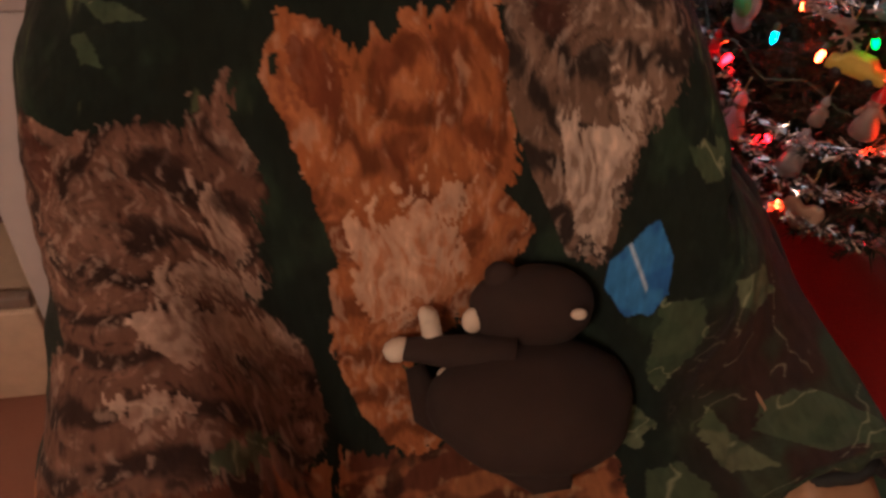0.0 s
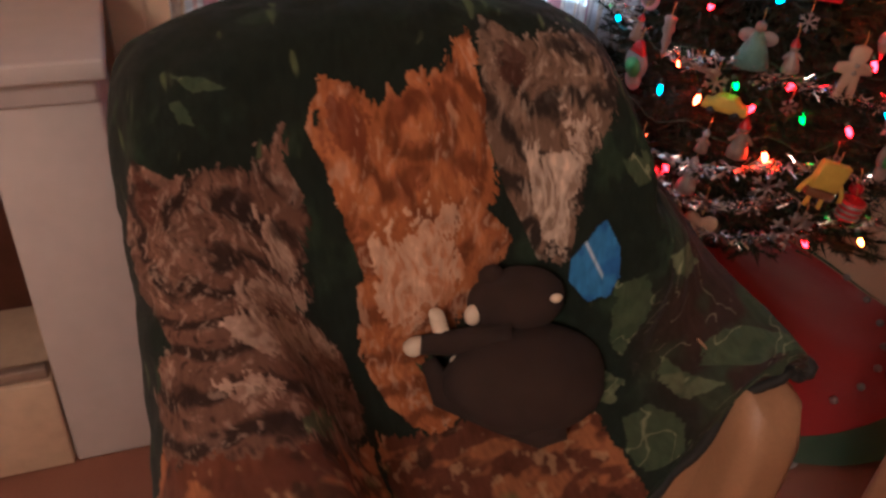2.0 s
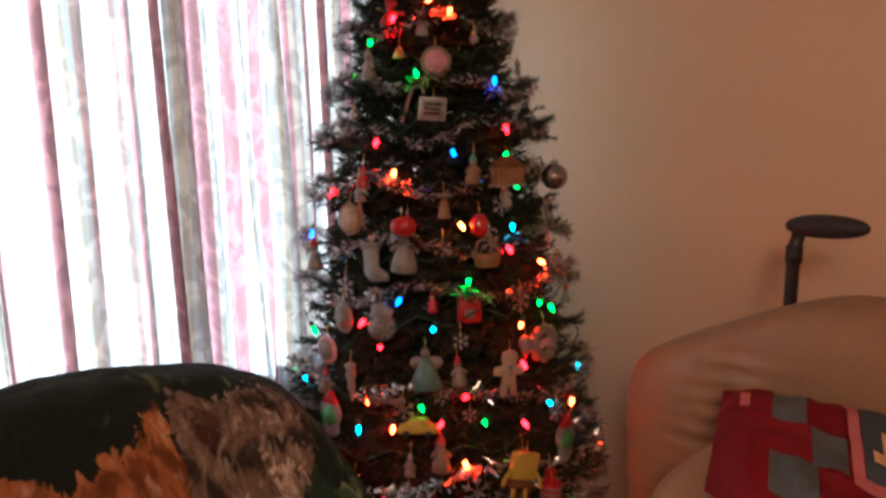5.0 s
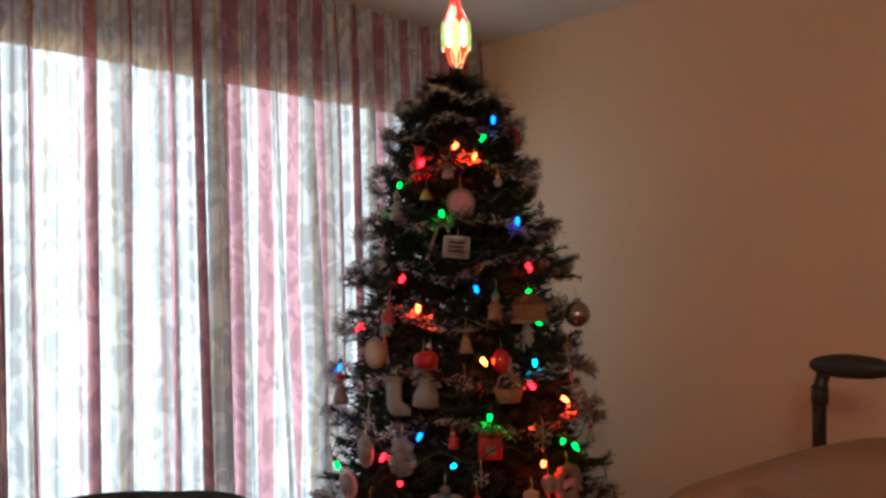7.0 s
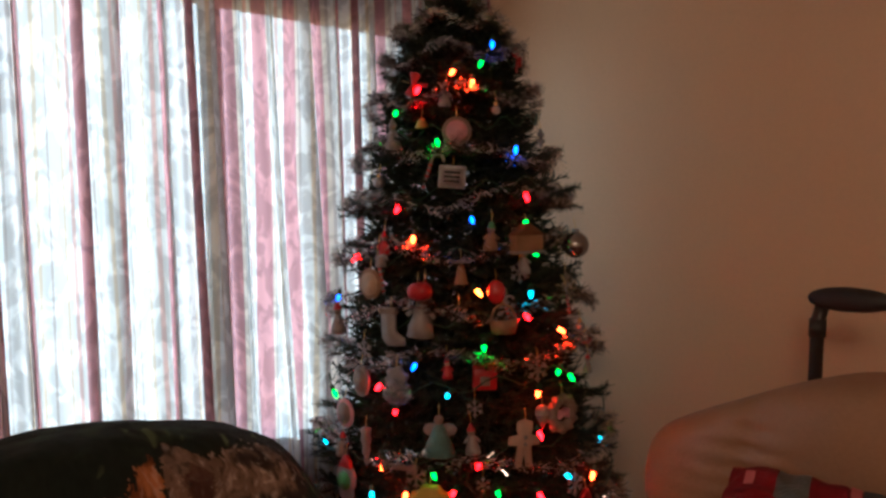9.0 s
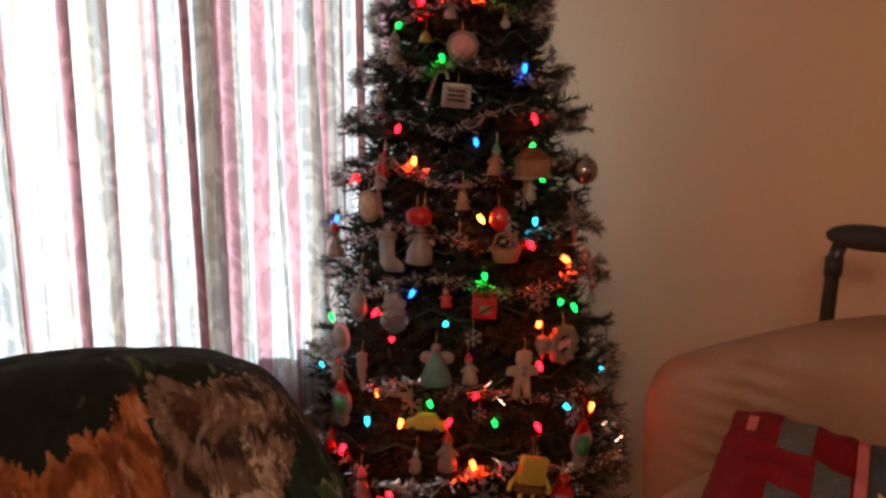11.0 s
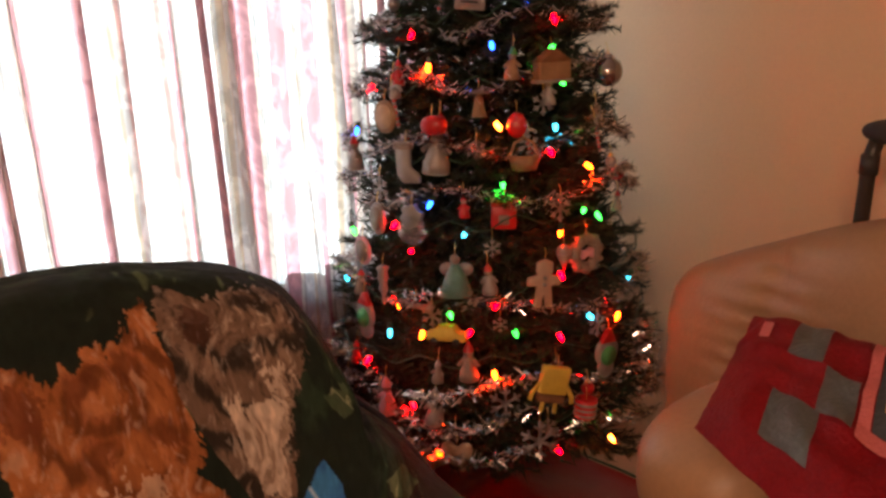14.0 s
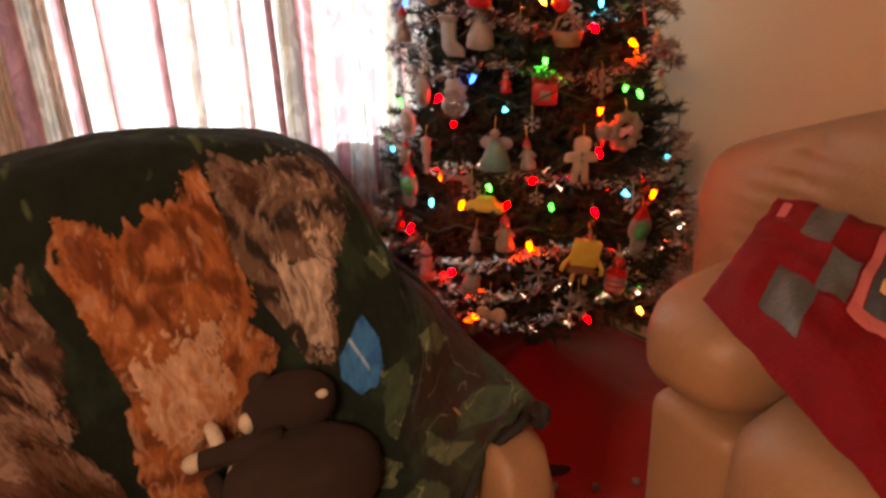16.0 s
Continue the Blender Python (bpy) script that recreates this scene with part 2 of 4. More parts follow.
def curtain(x0, x1, z0, z1, off, folds, phase, label):
    """A hanging curtain between x0 and x1 of the curtain wall, gathered on a heading tape into uneven folds."""
    nx, nz = 620, 40
    verts, faces, uvs = [], [], []
    for j in range(nz + 1):
        v = j / nz
        head = max(0.0, (v - 0.90) / 0.10)
        for i in range(nx + 1):
            u = i / nx
            wob = noise.noise(Vector((u * folds * 0.55, v * 0.6, phase))) * 1.6
            ph = u * folds * 2 * math.pi + wob * 2.4 + phase
            deep = (0.027 + 0.020 * noise.noise(Vector((u * 9, phase, 2.0)))) * (0.80 + 0.40 * (1 - v)) * (1 - 0.55 * head)
            wave = math.tanh(1.3 * math.sin(ph)) + 0.34 * math.sin(2.3 * ph + 1) + 0.16 * math.sin(5.1 * ph + 3 * wob)
            pinch = 0.005 * head * math.sin(u * folds * 34 + 4 * wob)
            y = -off - deep * wave - pinch
            x = x0 + (x1 - x0) * u + 0.014 * math.cos(ph) + 0.03 * (1 - v) * noise.noise(Vector((u * 5, 3.3, phase)))
            verts.append((x, y, z0 + (z1 - z0) * v))
            uvs.append((u * (x1 - x0) * 2.0 / 0.19 + phase + 0.05 * wob, (z0 + (z1 - z0) * v) * 1.1))
    for j in range(nz):
        for i in range(nx):
            a = j * (nx + 1) + i
            faces.append((a, a + 1, a + nx + 2, a + nx + 1))
    data = bpy.data.meshes.new("curtain")
    data.from_pydata(verts, [], faces)
    layer = data.uv_layers.new(name="UVMap")
    loops = np.empty(len(data.loops), int)
    data.loops.foreach_get("vertex_index", loops)
    layer.data.foreach_set("uv", np.array(uvs)[loops].ravel())
    data.polygons.foreach_set("use_smooth", [True] * len(data.polygons))
    data.materials.append(CURTAIN)
    ob = new("curtain", data)
    ob.matrix_world = ROOM
    return tagged(ob, label, "curtain", "window curtains")


curtain(-1.87, -0.722, 0.12, CEIL - 0.004, 0.125, 13, 0.3, "full-length cream curtain with dusky pink stripes, backlit")
curtain(-0.712, -0.03, 0.12, CEIL - 0.004, 0.125, 8, 2.1, "narrow cream curtain with dusky pink stripes, backlit")

# ---- armchair and the blanket over it ----
XB = [0.17, 0.155, 0.19, 0.27, 0.40, 0.54, 0.68, 0.81, 0.90, 0.95, 0.945, 0.91]
YB = [1.50, 1.32, 1.25, 1.28, 1.31, 1.32, 1.33, 1.32, 1.26, 1.22, 1.34, 1.50]
ZT = [0.80, 0.92, 1.005, 1.053, 1.08, 1.09, 1.083, 1.056, 1.015, 0.93, 0.85, 0.80]
XS = [0.135, 0.155, 0.22, 0.35, 0.44, 0.53, 0.65, 0.77, 0.87, 0.945, 1.015, 1.05]
ZS = [0.40, 0.62, 0.69, 0.67, 0.50, 0.46, 0.46, 0.47, 0.53, 0.66, 0.73, 0.705]
HANG = [0.26, 0.26, 0.26, 0.26, 0.22, 0.17, 0.10, 0.05, 0.045, 0.045, 0.045, 0.045]
YF = [0.80, 0.78, 0.76, 0.76, 0.80, 0.83, 0.87, 0.93, 0.962, 0.962, 0.958, 0.96]


def spline(rows, s):
    """Catmull-Rom through rows (n, ...) at s, an array over 0 to 1."""
    rows = np.asarray(rows, float)
    n = len(rows)
    f = np.clip(s, 0, 1) * (n - 1)
    i = np.minimum(f.astype(int), n - 2)
    w = (f - i).reshape(-1, *[1] * (rows.ndim - 1))
    a, b, c, d = rows[np.maximum(i - 1, 0)], rows[i], rows[i + 1], rows[np.minimum(i + 2, n - 1)]
    return 0.5 * (2 * b + (c - a) * w + (2 * a - 5 * b + 4 * c - d) * w**2 + (3 * b - a - 3 * c + d) * w**3)


def cloth_net():
    xb, yb, zt, xs, zs, yf, hang = (np.array(v) for v in (XB, YB, ZT, XS, ZS, YF, HANG))
    rows = [
        (xb, 0 * xb + 1.60, zt - 0.30),
        (xb, 0 * xb + 1.55, zt - 0.05),
        (xb, 0 * xb + 1.47, zt),
        (xb, yb + 0.06, zt - 0.06),
        (xb * 0.9 + xs * 0.1, yb, zs + (zt - zs) * 0.5),
        (xb * 0.35 + xs * 0.65, yb - 0.07, zs + 0.07),
        (xs, (yb + yf) / 2, zs),
        (xs, yf, zs - 0.01),
        (xs, yf - 0.17 * hang, zs - 0.45 * hang),
        (xs, yf - 0.19 * hang, zs - hang),
    ]
    return np.array([np.stack(r, -1) for r in rows])


def blanket_points(nu, nv):
    net = cloth_net()
    across = spline(np.swapaxes(net, 0, 1), np.linspace(0, 1, nu))
    return np.swapaxes(spline(np.swapaxes(across, 0, 1), np.linspace(0, 1, nv)), 0, 1)

# ---- the blanket's print: soft patches in the cloth's own coordinates (across, along) ----
def lattice(x, y, seed):
    g = np.random.RandomState(seed).rand(256, 256)
    i, j = np.floor(x).astype(int), np.floor(y).astype(int)
    a, b = x - i, y - j
    a, b = a * a * (3 - 2 * a), b * b * (3 - 2 * b)
    at = lambda m, n: g[m % 256, n % 256]
    return (at(i, j) * (1 - a) + at(i + 1, j) * a) * (1 - b) + (at(i, j + 1) * (1 - a) + at(i + 1, j + 1) * a) * b


def grain(u, v, su, sv, seed):
    """Smooth noise over the cloth in three turned layers, about 0 to 1."""
    x, y = u * su, v * sv
    n = lattice(x + 0.31 * y, y - 0.27 * x, seed) + 0.6 * lattice(1.7 * x - 1.1 * y + 9, 1.6 * y + 0.9 * x + 5, seed + 100) + 0.3 * lattice(3.3 * x + 1.9 * y, 3.1 * y - 2.1 * x, seed + 200)
    return np.clip((n / 1.9 - 0.5) * 1.45 + 0.5, 0, 1)


def inside(u, v, outline):
    hit = np.zeros(u.shape, bool)
    pts = list(outline)
    for (x0, y0), (x1, y1) in zip(pts, pts[1:] + pts[:1]):
        if y0 != y1:
            hit ^= ((y0 > v) != (y1 > v)) & (u < (x1 - x0) * (v - y0) / (y1 - y0) + x0)
    return hit


PATCH_A = [(0.171, 0.333), (0.231, 0.398), (0.268, 0.404), (0.314, 0.398), (0.358, 0.376), (0.351, 0.401), (0.368, 0.424), (0.361, 0.451), (0.355, 0.484), (0.321, 0.521), (0.351, 0.519), (0.378, 0.536), (0.391, 0.576), (0.385, 0.617), (0.298, 0.672), (0.234, 0.669), (0.127, 0.66), (0.117, 0.612), (0.16, 0.569), (0.117, 0.501), (0.13, 0.404)]
PATCH_B = [(0.388, 0.341), (0.411, 0.353), (0.448, 0.368), (0.472, 0.356), (0.508, 0.353), (0.535, 0.313), (0.548, 0.346), (0.555, 0.391), (0.572, 0.421), (0.559, 0.444), (0.599, 0.471), (0.562, 0.52), (0.518, 0.53), (0.478, 0.551), (0.528, 0.619), (0.485, 0.629), (0.438, 0.594), (0.408, 0.544), (0.418, 0.474), (0.398, 0.431), (0.391, 0.411), (0.378, 0.386)]
PATCH_C = [(0.555, 0.298), (0.599, 0.321), (0.652, 0.288), (0.70, 0.27), (0.73, 0.30), (0.716, 0.346), (0.696, 0.388), (0.682, 0.411), (0.666, 0.489), (0.632, 0.489), (0.579, 0.429), (0.555, 0.393), (0.545, 0.346)]
RUST_A = [(0.144, 0.632), (0.217, 0.637), (0.281, 0.649), (0.388, 0.622), (0.392, 0.70), (0.39, 1.0), (0.05, 1.0), (0.08, 0.68)]
RUST_B = [(0.40, 0.614), (0.535, 0.629), (0.652, 0.639), (0.69, 0.682), (0.69, 0.80), (0.66, 1.0), (0.39, 1.0), (0.395, 0.672)]
PALE = {
    "a": [[(0.231, 0.564), (0.278, 0.559), (0.348, 0.524), (0.375, 0.534), (0.328, 0.569), (0.258, 0.604), (0.231, 0.584)], [(0.201, 0.614), (0.234, 0.612), (0.261, 0.619), (0.251, 0.634), (0.217, 0.629)], [(0.314, 0.436), (0.331, 0.441), (0.344, 0.471), (0.324, 0.489), (0.308, 0.481)], [(0.244, 0.544), (0.284, 0.516), (0.351, 0.486), (0.331, 0.514), (0.258, 0.564)]],
    "b": [[(0.428, 0.454), (0.468, 0.449), (0.518, 0.459), (0.532, 0.476), (0.508, 0.511), (0.468, 0.525), (0.435, 0.506)], [(0.468, 0.444), (0.498, 0.434), (0.522, 0.434), (0.542, 0.441), (0.518, 0.454), (0.485, 0.456)]],
    "c": [[(0.602, 0.406), (0.682, 0.396), (0.672, 0.426), (0.659, 0.476), (0.632, 0.471), (0.612, 0.434)], [(0.649, 0.386), (0.682, 0.376), (0.696, 0.386), (0.672, 0.396), (0.656, 0.396)]],
}
DUSK = [[(0.398, 0.363), (0.431, 0.373), (0.418, 0.398), (0.398, 0.391)], [(0.175, 0.352), (0.205, 0.39), (0.19, 0.43), (0.165, 0.40)], [(0.575, 0.325), (0.60, 0.338), (0.60, 0.365), (0.572, 0.36)]]
MARKS = [(0.261, 0.489, 1), (0.341, 0.451, -1), (0.475, 0.416, 1), (0.535, 0.414, -1), (0.629, 0.368, 1), (0.696, 0.348, -1), (0.30, 0.43, 1), (0.47, 0.375, 1), (0.51, 0.37, -1), (0.64, 0.32, 1)]
BLUE = [(0.712, 0.449), (0.736, 0.476), (0.739, 0.506), (0.726, 0.521), (0.696, 0.521), (0.672, 0.504), (0.672, 0.484), (0.692, 0.466)]
LEAVES = [
    [(0.816, 0.524), (0.875, 0.60), (0.893, 0.647), (0.846, 0.619), (0.819, 0.561)],
    [(0.823, 0.697), (0.873, 0.717), (0.93, 0.767), (0.95, 0.80), (0.86, 0.77), (0.809, 0.714)],
    [(0.736, 0.511), (0.776, 0.516), (0.783, 0.566), (0.742, 0.617), (0.726, 0.574)],
    [(0.672, 0.624), (0.716, 0.622), (0.736, 0.659), (0.712, 0.679), (0.689, 0.659)],
    [(0.716, 0.699), (0.749, 0.707), (0.766, 0.742), (0.75, 0.80), (0.70, 0.76), (0.696, 0.727)],
    [(0.729, 0.396), (0.776, 0.366), (0.779, 0.404), (0.756, 0.411)],
    [(0.783, 0.669), (0.793, 0.707), (0.82, 0.76), (0.779, 0.737), (0.769, 0.694)],
    [(0.251, 0.293), (0.281, 0.308), (0.304, 0.333), (0.274, 0.325)],
    [(0.241, 0.316), (0.258, 0.323), (0.268, 0.356), (0.251, 0.346)],
    [(0.268, 0.652), (0.334, 0.614), (0.301, 0.654), (0.268, 0.662)],
]


def lay(colour, mask, shade, amount=1.0):
    w = (mask * amount)[..., None]
    return colour * (1 - w) + np.asarray(shade) * w


def blanket_print(u, v):
    big, mid, fine = grain(u, v, 14, 16, 1), grain(u, v, 45, 50, 2), grain(u, v, 220, 90, 3)
    hair = 0.55 * grain(u + 0.02 * mid, v + 0.01 * big, 330, 95, 4) + 0.45 * grain(u - 0.03 * mid, v, 200, 210, 6)
    tuft = grain(u, v, 120, 120, 5) - 0.5
    fu, fv = u + 0.010 * (hair - 0.5) + 0.004 * tuft, v + 0.010 * (fine - 0.5) + 0.006 * tuft
    col = np.zeros((*u.shape, 3)) + (0.010, 0.016, 0.011)
    col = lay(col, np.clip((big + 0.5 * mid - 0.95) * 4, 0, 1), (0.026, 0.048, 0.026), 0.6)
    col = lay(col, np.clip((grain(u, v, 60, 18, 8) - 0.80) * 8, 0, 1) * (big > 0.5), (0.12, 0.16, 0.07), 0.6)
    side = np.clip((u - 0.74) * 12, 0, 1) * np.clip((v - 0.52) * 12, 0, 1)
    col = lay(col, side, (0.036, 0.018, 0.014), 0.9)
    col = lay(col, side * np.clip((big - 0.5) * 6, 0, 1), (0.03, 0.045, 0.025), 0.9)
    veins = np.clip(1 - np.abs(grain(u, v, 22, 30, 9) - 0.5) * 40, 0, 1)
    col = lay(col, side * veins * (mid > 0.45), (0.24, 0.22, 0.14), 0.7)
    # rusty ground with grass
    for shape in (RUST_A, RUST_B):
        m = inside(fu, fv, shape) * 1.0
        col = lay(col, m, (0.11, 0.035, 0.018))
        col = lay(col, m * np.clip((grain(u, v, 26, 60, 10) - 0.52) * 6, 0, 1), (0.34, 0.13, 0.05), 0.85)
        col = lay(col, m * np.clip((grain(u, v, 70, 90, 11) - 0.70) * 7, 0, 1), (0.42, 0.25, 0.13), 0.6)
        col = lay(col, m * np.clip((grain(u, v, 12, 22, 12) - 0.72) * 7, 0, 1), (0.09, 0.12, 0.04), 0.8)
        col = lay(col, m * np.clip((grain(u, v, 30, 40, 13) - 0.66) * 7, 0, 1), (0.03, 0.012, 0.008), 0.8)
    coats = (
        (PATCH_A, (0.13, 0.064, 0.042), (0.020, 0.010, 0.008), PALE["a"], (0.46, 0.32, 0.24)),
        (PATCH_B, (0.34, 0.115, 0.036), (0.11, 0.028, 0.010), PALE["b"], (0.62, 0.40, 0.27)),
        (PATCH_C, (0.16, 0.100, 0.068), (0.018, 0.013, 0.011), PALE["c"], (0.56, 0.44, 0.35)),
    )
    for n, (shape, base, dark, pale, light) in enumerate(coats):
        cu, cv = np.mean(shape, axis=0)
        top = min(q[1] for q in shape)
        # strands fan out from a point above each patch
        fan = (u - cu) / (v - top + 0.30)
        wave = 0.045 * (mid - 0.5) + 0.16 * (big - 0.5)
        strand = 0.6 * grain(fan + wave, v, 75, 62, 40 + n) + 0.4 * grain(u, v + 0.2 * wave, 190, 120, 60 + n)
        tuftn = grain(fan + wave, v + 0.4 * wave, 24, 34, 50 + n)
        edge = 0.016 * (strand - 0.5) + 0.010 * (tuftn - 0.5)
        m = inside(u + edge, v + 1.3 * edge, shape) * 1.0
        ray = np.hypot((u - cu) * 1.1, (v - cv) * 1.6 + 0.10)
        bands = 0.5 + 0.5 * np.sin(ray * 110 + 8 * grain(u, v, 12, 13, 20 + n) + 2.0 * tuftn)
        col = lay(col, m, base)
        col = lay(col, m * np.clip(bands * 2.8 - 1.3 + 1.8 * (strand - 0.5), 0, 1), dark, 0.92 if n != 1 else 0.74)
        col = lay(col, m * np.clip((tuftn - 0.56) * 5, 0, 1), np.array(base) * 1.35 + np.array(light) * 0.15, 0.55)
        col = lay(col, m * np.clip((strand - 0.60) * 7, 0, 1), light, 0.42 if n != 1 else 0.40)
        col = lay(col, m * np.clip((0.36 - strand) * 7, 0, 1), dark, 0.75 if n != 1 else 0.55)
        for p in pale:
            k = inside(u + 1.6 * edge, v + 2.2 * edge, p) * 1.0
            col = lay(col, k, light, 0.78)
            col = lay(col, k * np.clip((0.52 - strand) * 5, 0, 1), np.array(base) * 1.2, 0.75)
            col = lay(col, k * np.clip((strand - 0.66) * 6, 0, 1), np.array(light) * 1.25, 0.6)
        for p in DUSK:
            col = lay(col, m * inside(u + 1.4 * edge, v + edge, p), np.array(dark) + (0.05, 0.012, 0.006), 0.75)
        # short dark brindle strokes in the fur
        for x, y, way in MARKS:
            du, dv = u - x + 0.5 * edge, v - y + edge
            d = np.hypot((du - way * 0.5 * dv) / 0.020, (dv + way * 0.25 * du) / 0.010)
            col = lay(col, m * np.clip((1.15 - d) * 2.2, 0, 1), np.array(dark) * 1.3, 0.80)
    for n, p in enumerate(LEAVES):
        m = inside(u + 0.008 * tuft, v + 0.008 * tuft, p) * 1.0
        col = lay(col, m, (0.060, 0.085, 0.044) if n % 3 else (0.12, 0.14, 0.075), 0.85)
        col = lay(col, m * np.clip((mid - 0.5) * 5, 0, 1), (0.035, 0.06, 0.03), 0.7)
        col = lay(col, m * veins, (0.33, 0.34, 0.20), 0.6)
    m = inside(u + 0.003 * tuft, v + 0.003 * tuft, BLUE) * 1.0
    col = lay(col, m, (0.045, 0.20, 0.46))
    col = lay(col, m * np.clip((mid - 0.5) * 4, 0, 1), (0.02, 0.10, 0.32), 0.8)
    streak = np.clip(1 - np.abs((v - 0.465) - (u - 0.682) * 1.1) / 0.004, 0, 1) * (u > 0.68) * (u < 0.715)
    col = lay(col, m * streak, (0.6, 0.7, 0.75), 0.8)
    return col * (0.80 + 0.40 * fine)[..., None]


def blanket_material():
    m = mat("blanket_plush", (0.5, 0.5, 0.5), 0.92, 0.16, 900, 0.35, sheen=0.04, patch=35)
    t = m.node_tree
    b = t.nodes["Principled BSDF"]
    old = b.inputs["Base Color"].links[0].from_socket
    ink = t.nodes.new("ShaderNodeAttribute")
    ink.attribute_name = "print"
    mul = t.nodes.new("ShaderNodeMix")
    mul.data_type, mul.blend_type = "RGBA", "MULTIPLY"
    mul.inputs[0].default_value = 1
    two = t.nodes.new("ShaderNodeMix")
    two.data_type, two.blend_type = "RGBA", "ADD"
    two.inputs[0].default_value = 1
    t.links.new(old, two.inputs[6])
    t.links.new(old, two.inputs[7])
    t.links.new(ink.outputs["Color"], mul.inputs[6])
    t.links.new(two.outputs[2], mul.inputs[7])
    t.links.new(mul.outputs[2], b.inputs["Base Color"])
    b.inputs["Specular IOR Level"].default_value = 0.2
    return m


HEM = mat("dark_hem_binding", (0.012, 0.013, 0.012), 0.8, 0.2, 200, 0.2)


def blanket():
    nu, nv = 620, 760
    p = blanket_points(nu, nv)
    u, v = np.meshgrid(np.linspace(0, 1, nu), np.linspace(0, 1, nv), indexing="ij")
    normal = np.cross(np.gradient(p, axis=0), np.gradient(p, axis=1))
    normal /= np.linalg.norm(normal, axis=-1, keepdims=True) + 1e-9
    lift = 0.010 * (grain(u, v, 9, 11, 31) - 0.5) + 0.005 * (grain(u, v, 24, 26, 32) - 0.5)
    crease = np.clip((u - 0.70) * 8, 0, 1) * np.clip((v - 0.46) * 10, 0, 1)
    lift = lift + crease * 0.030 * (grain(u + 0.25 * v, v - 0.3 * u, 16, 7, 33) - 0.5)
    seat = np.clip((v - 0.56) * 10, 0, 1) * np.clip((0.42 - u) * 10, 0, 1)
    lift = lift + seat * 0.020 * (grain(u, v, 5, 24, 34) - 0.5)
    p = p - normal * lift[..., None] * (1 if normal[nu // 2, nv // 2][1] > 0 else -1)
    idx = np.arange(nu * nv).reshape(nu, nv)
    faces = np.stack([idx[:-1, :-1], idx[1:, :-1], idx[1:, 1:], idx[:-1, 1:]], -1).reshape(-1, 4)
    data = bpy.data.meshes.new("blanket")
    data.from_pydata(p.reshape(-1, 3).tolist(), [], faces.tolist())
    data.polygons.foreach_set("use_smooth", [True] * len(data.polygons))
    ink = data.attributes.new("print", "FLOAT_COLOR", "POINT")
    rgba = np.ones((nu * nv, 4), np.float32)
    rgba[:, :3] = blanket_print(u, v).reshape(-1, 3)
    ink.data.foreach_set("color", rgba.ravel())
    data.materials.append(blanket_material())
    ob = new("blanket", data)
    tagged(ob, "plush throw printed with furry patches and leaves, draped over armchair", "blanket")
    edge = [tuple(q) for q in p[::6, -1]] + [tuple(q) for q in p[-1, ::-8]]
    part("hem", tube(edge, 0.0085, 6), HEM, ob, "dark bound hem")
    return ob


blanket()


def plush_toy():
    """A dark brown stuffed toy with cream tips, a single plain mesh."""
    bm = bmesh.new()
    ball(1, (0.725, 1.165, 0.548), (0.135, 0.105, 0.078), bm, 32, 20)
    ball(1, (0.735, 1.255, 0.635), (0.085, 0.055, 0.060), bm, 20, 14)
    ball(1, (0.698, 1.272, 0.676), (0.024, 0.020, 0.026), bm, 12, 8)
    tube([(0.70, 1.20, 0.600), (0.65, 1.215, 0.600), (0.60, 1.235, 0.590), (0.565, 1.245, 0.585)], [0.034, 0.027, 0.020, 0.016], 12, bm)
    tube([(0.58, 1.235, 0.555), (0.60, 1.19, 0.515), (0.66, 1.13, 0.508), (0.72, 1.085, 0.502), (0.76, 1.075, 0.505)], [0.014, 0.026, 0.028, 0.026, 0.012], 12, bm)
    dark = len(bm.faces)
    ball(1, (0.556, 1.247, 0.583), (0.022, 0.018, 0.017), bm, 12, 8)
    tube([(0.605, 1.24, 0.590), (0.597, 1.262, 0.620)], [0.014, 0.014], 10, bm)
    ball(1, (0.596, 1.263, 0.624), (0.014, 0.014, 0.012), bm, 10, 8)
    ball(1, (0.652, 1.243, 0.632), (0.015, 0.013, 0.017), bm, 12, 8)
    ball(1, (0.622, 1.205, 0.572), (0.016, 0.012, 0.010), bm, 12, 8)
    ball(1, (0.775, 1.208, 0.668), (0.010, 0.008, 0.008), bm, 10, 8)
    bm.faces.ensure_lookup_table()
    for f in bm.faces[dark:]:
        f.material_index = 1
    for v in bm.verts:
        v.co += 0.004 * noise.noise_vector(v.co * 22) + 0.010 * noise.noise_vector(v.co * 8)
    ob = link("plush_toy", bm, [mat("dark_brown_plush", (0.048, 0.026, 0.018), 0.95, 0.3, 700, 0.5, second=(0.022, 0.012, 0.009), patch=14), mat("cream_plush", (0.72, 0.60, 0.46), 0.9, 0.1, 500, 0.4)])
    return tagged(ob, "dark brown stuffed toy with cream tips lying on the blanket", "soft toy")


plush_toy()


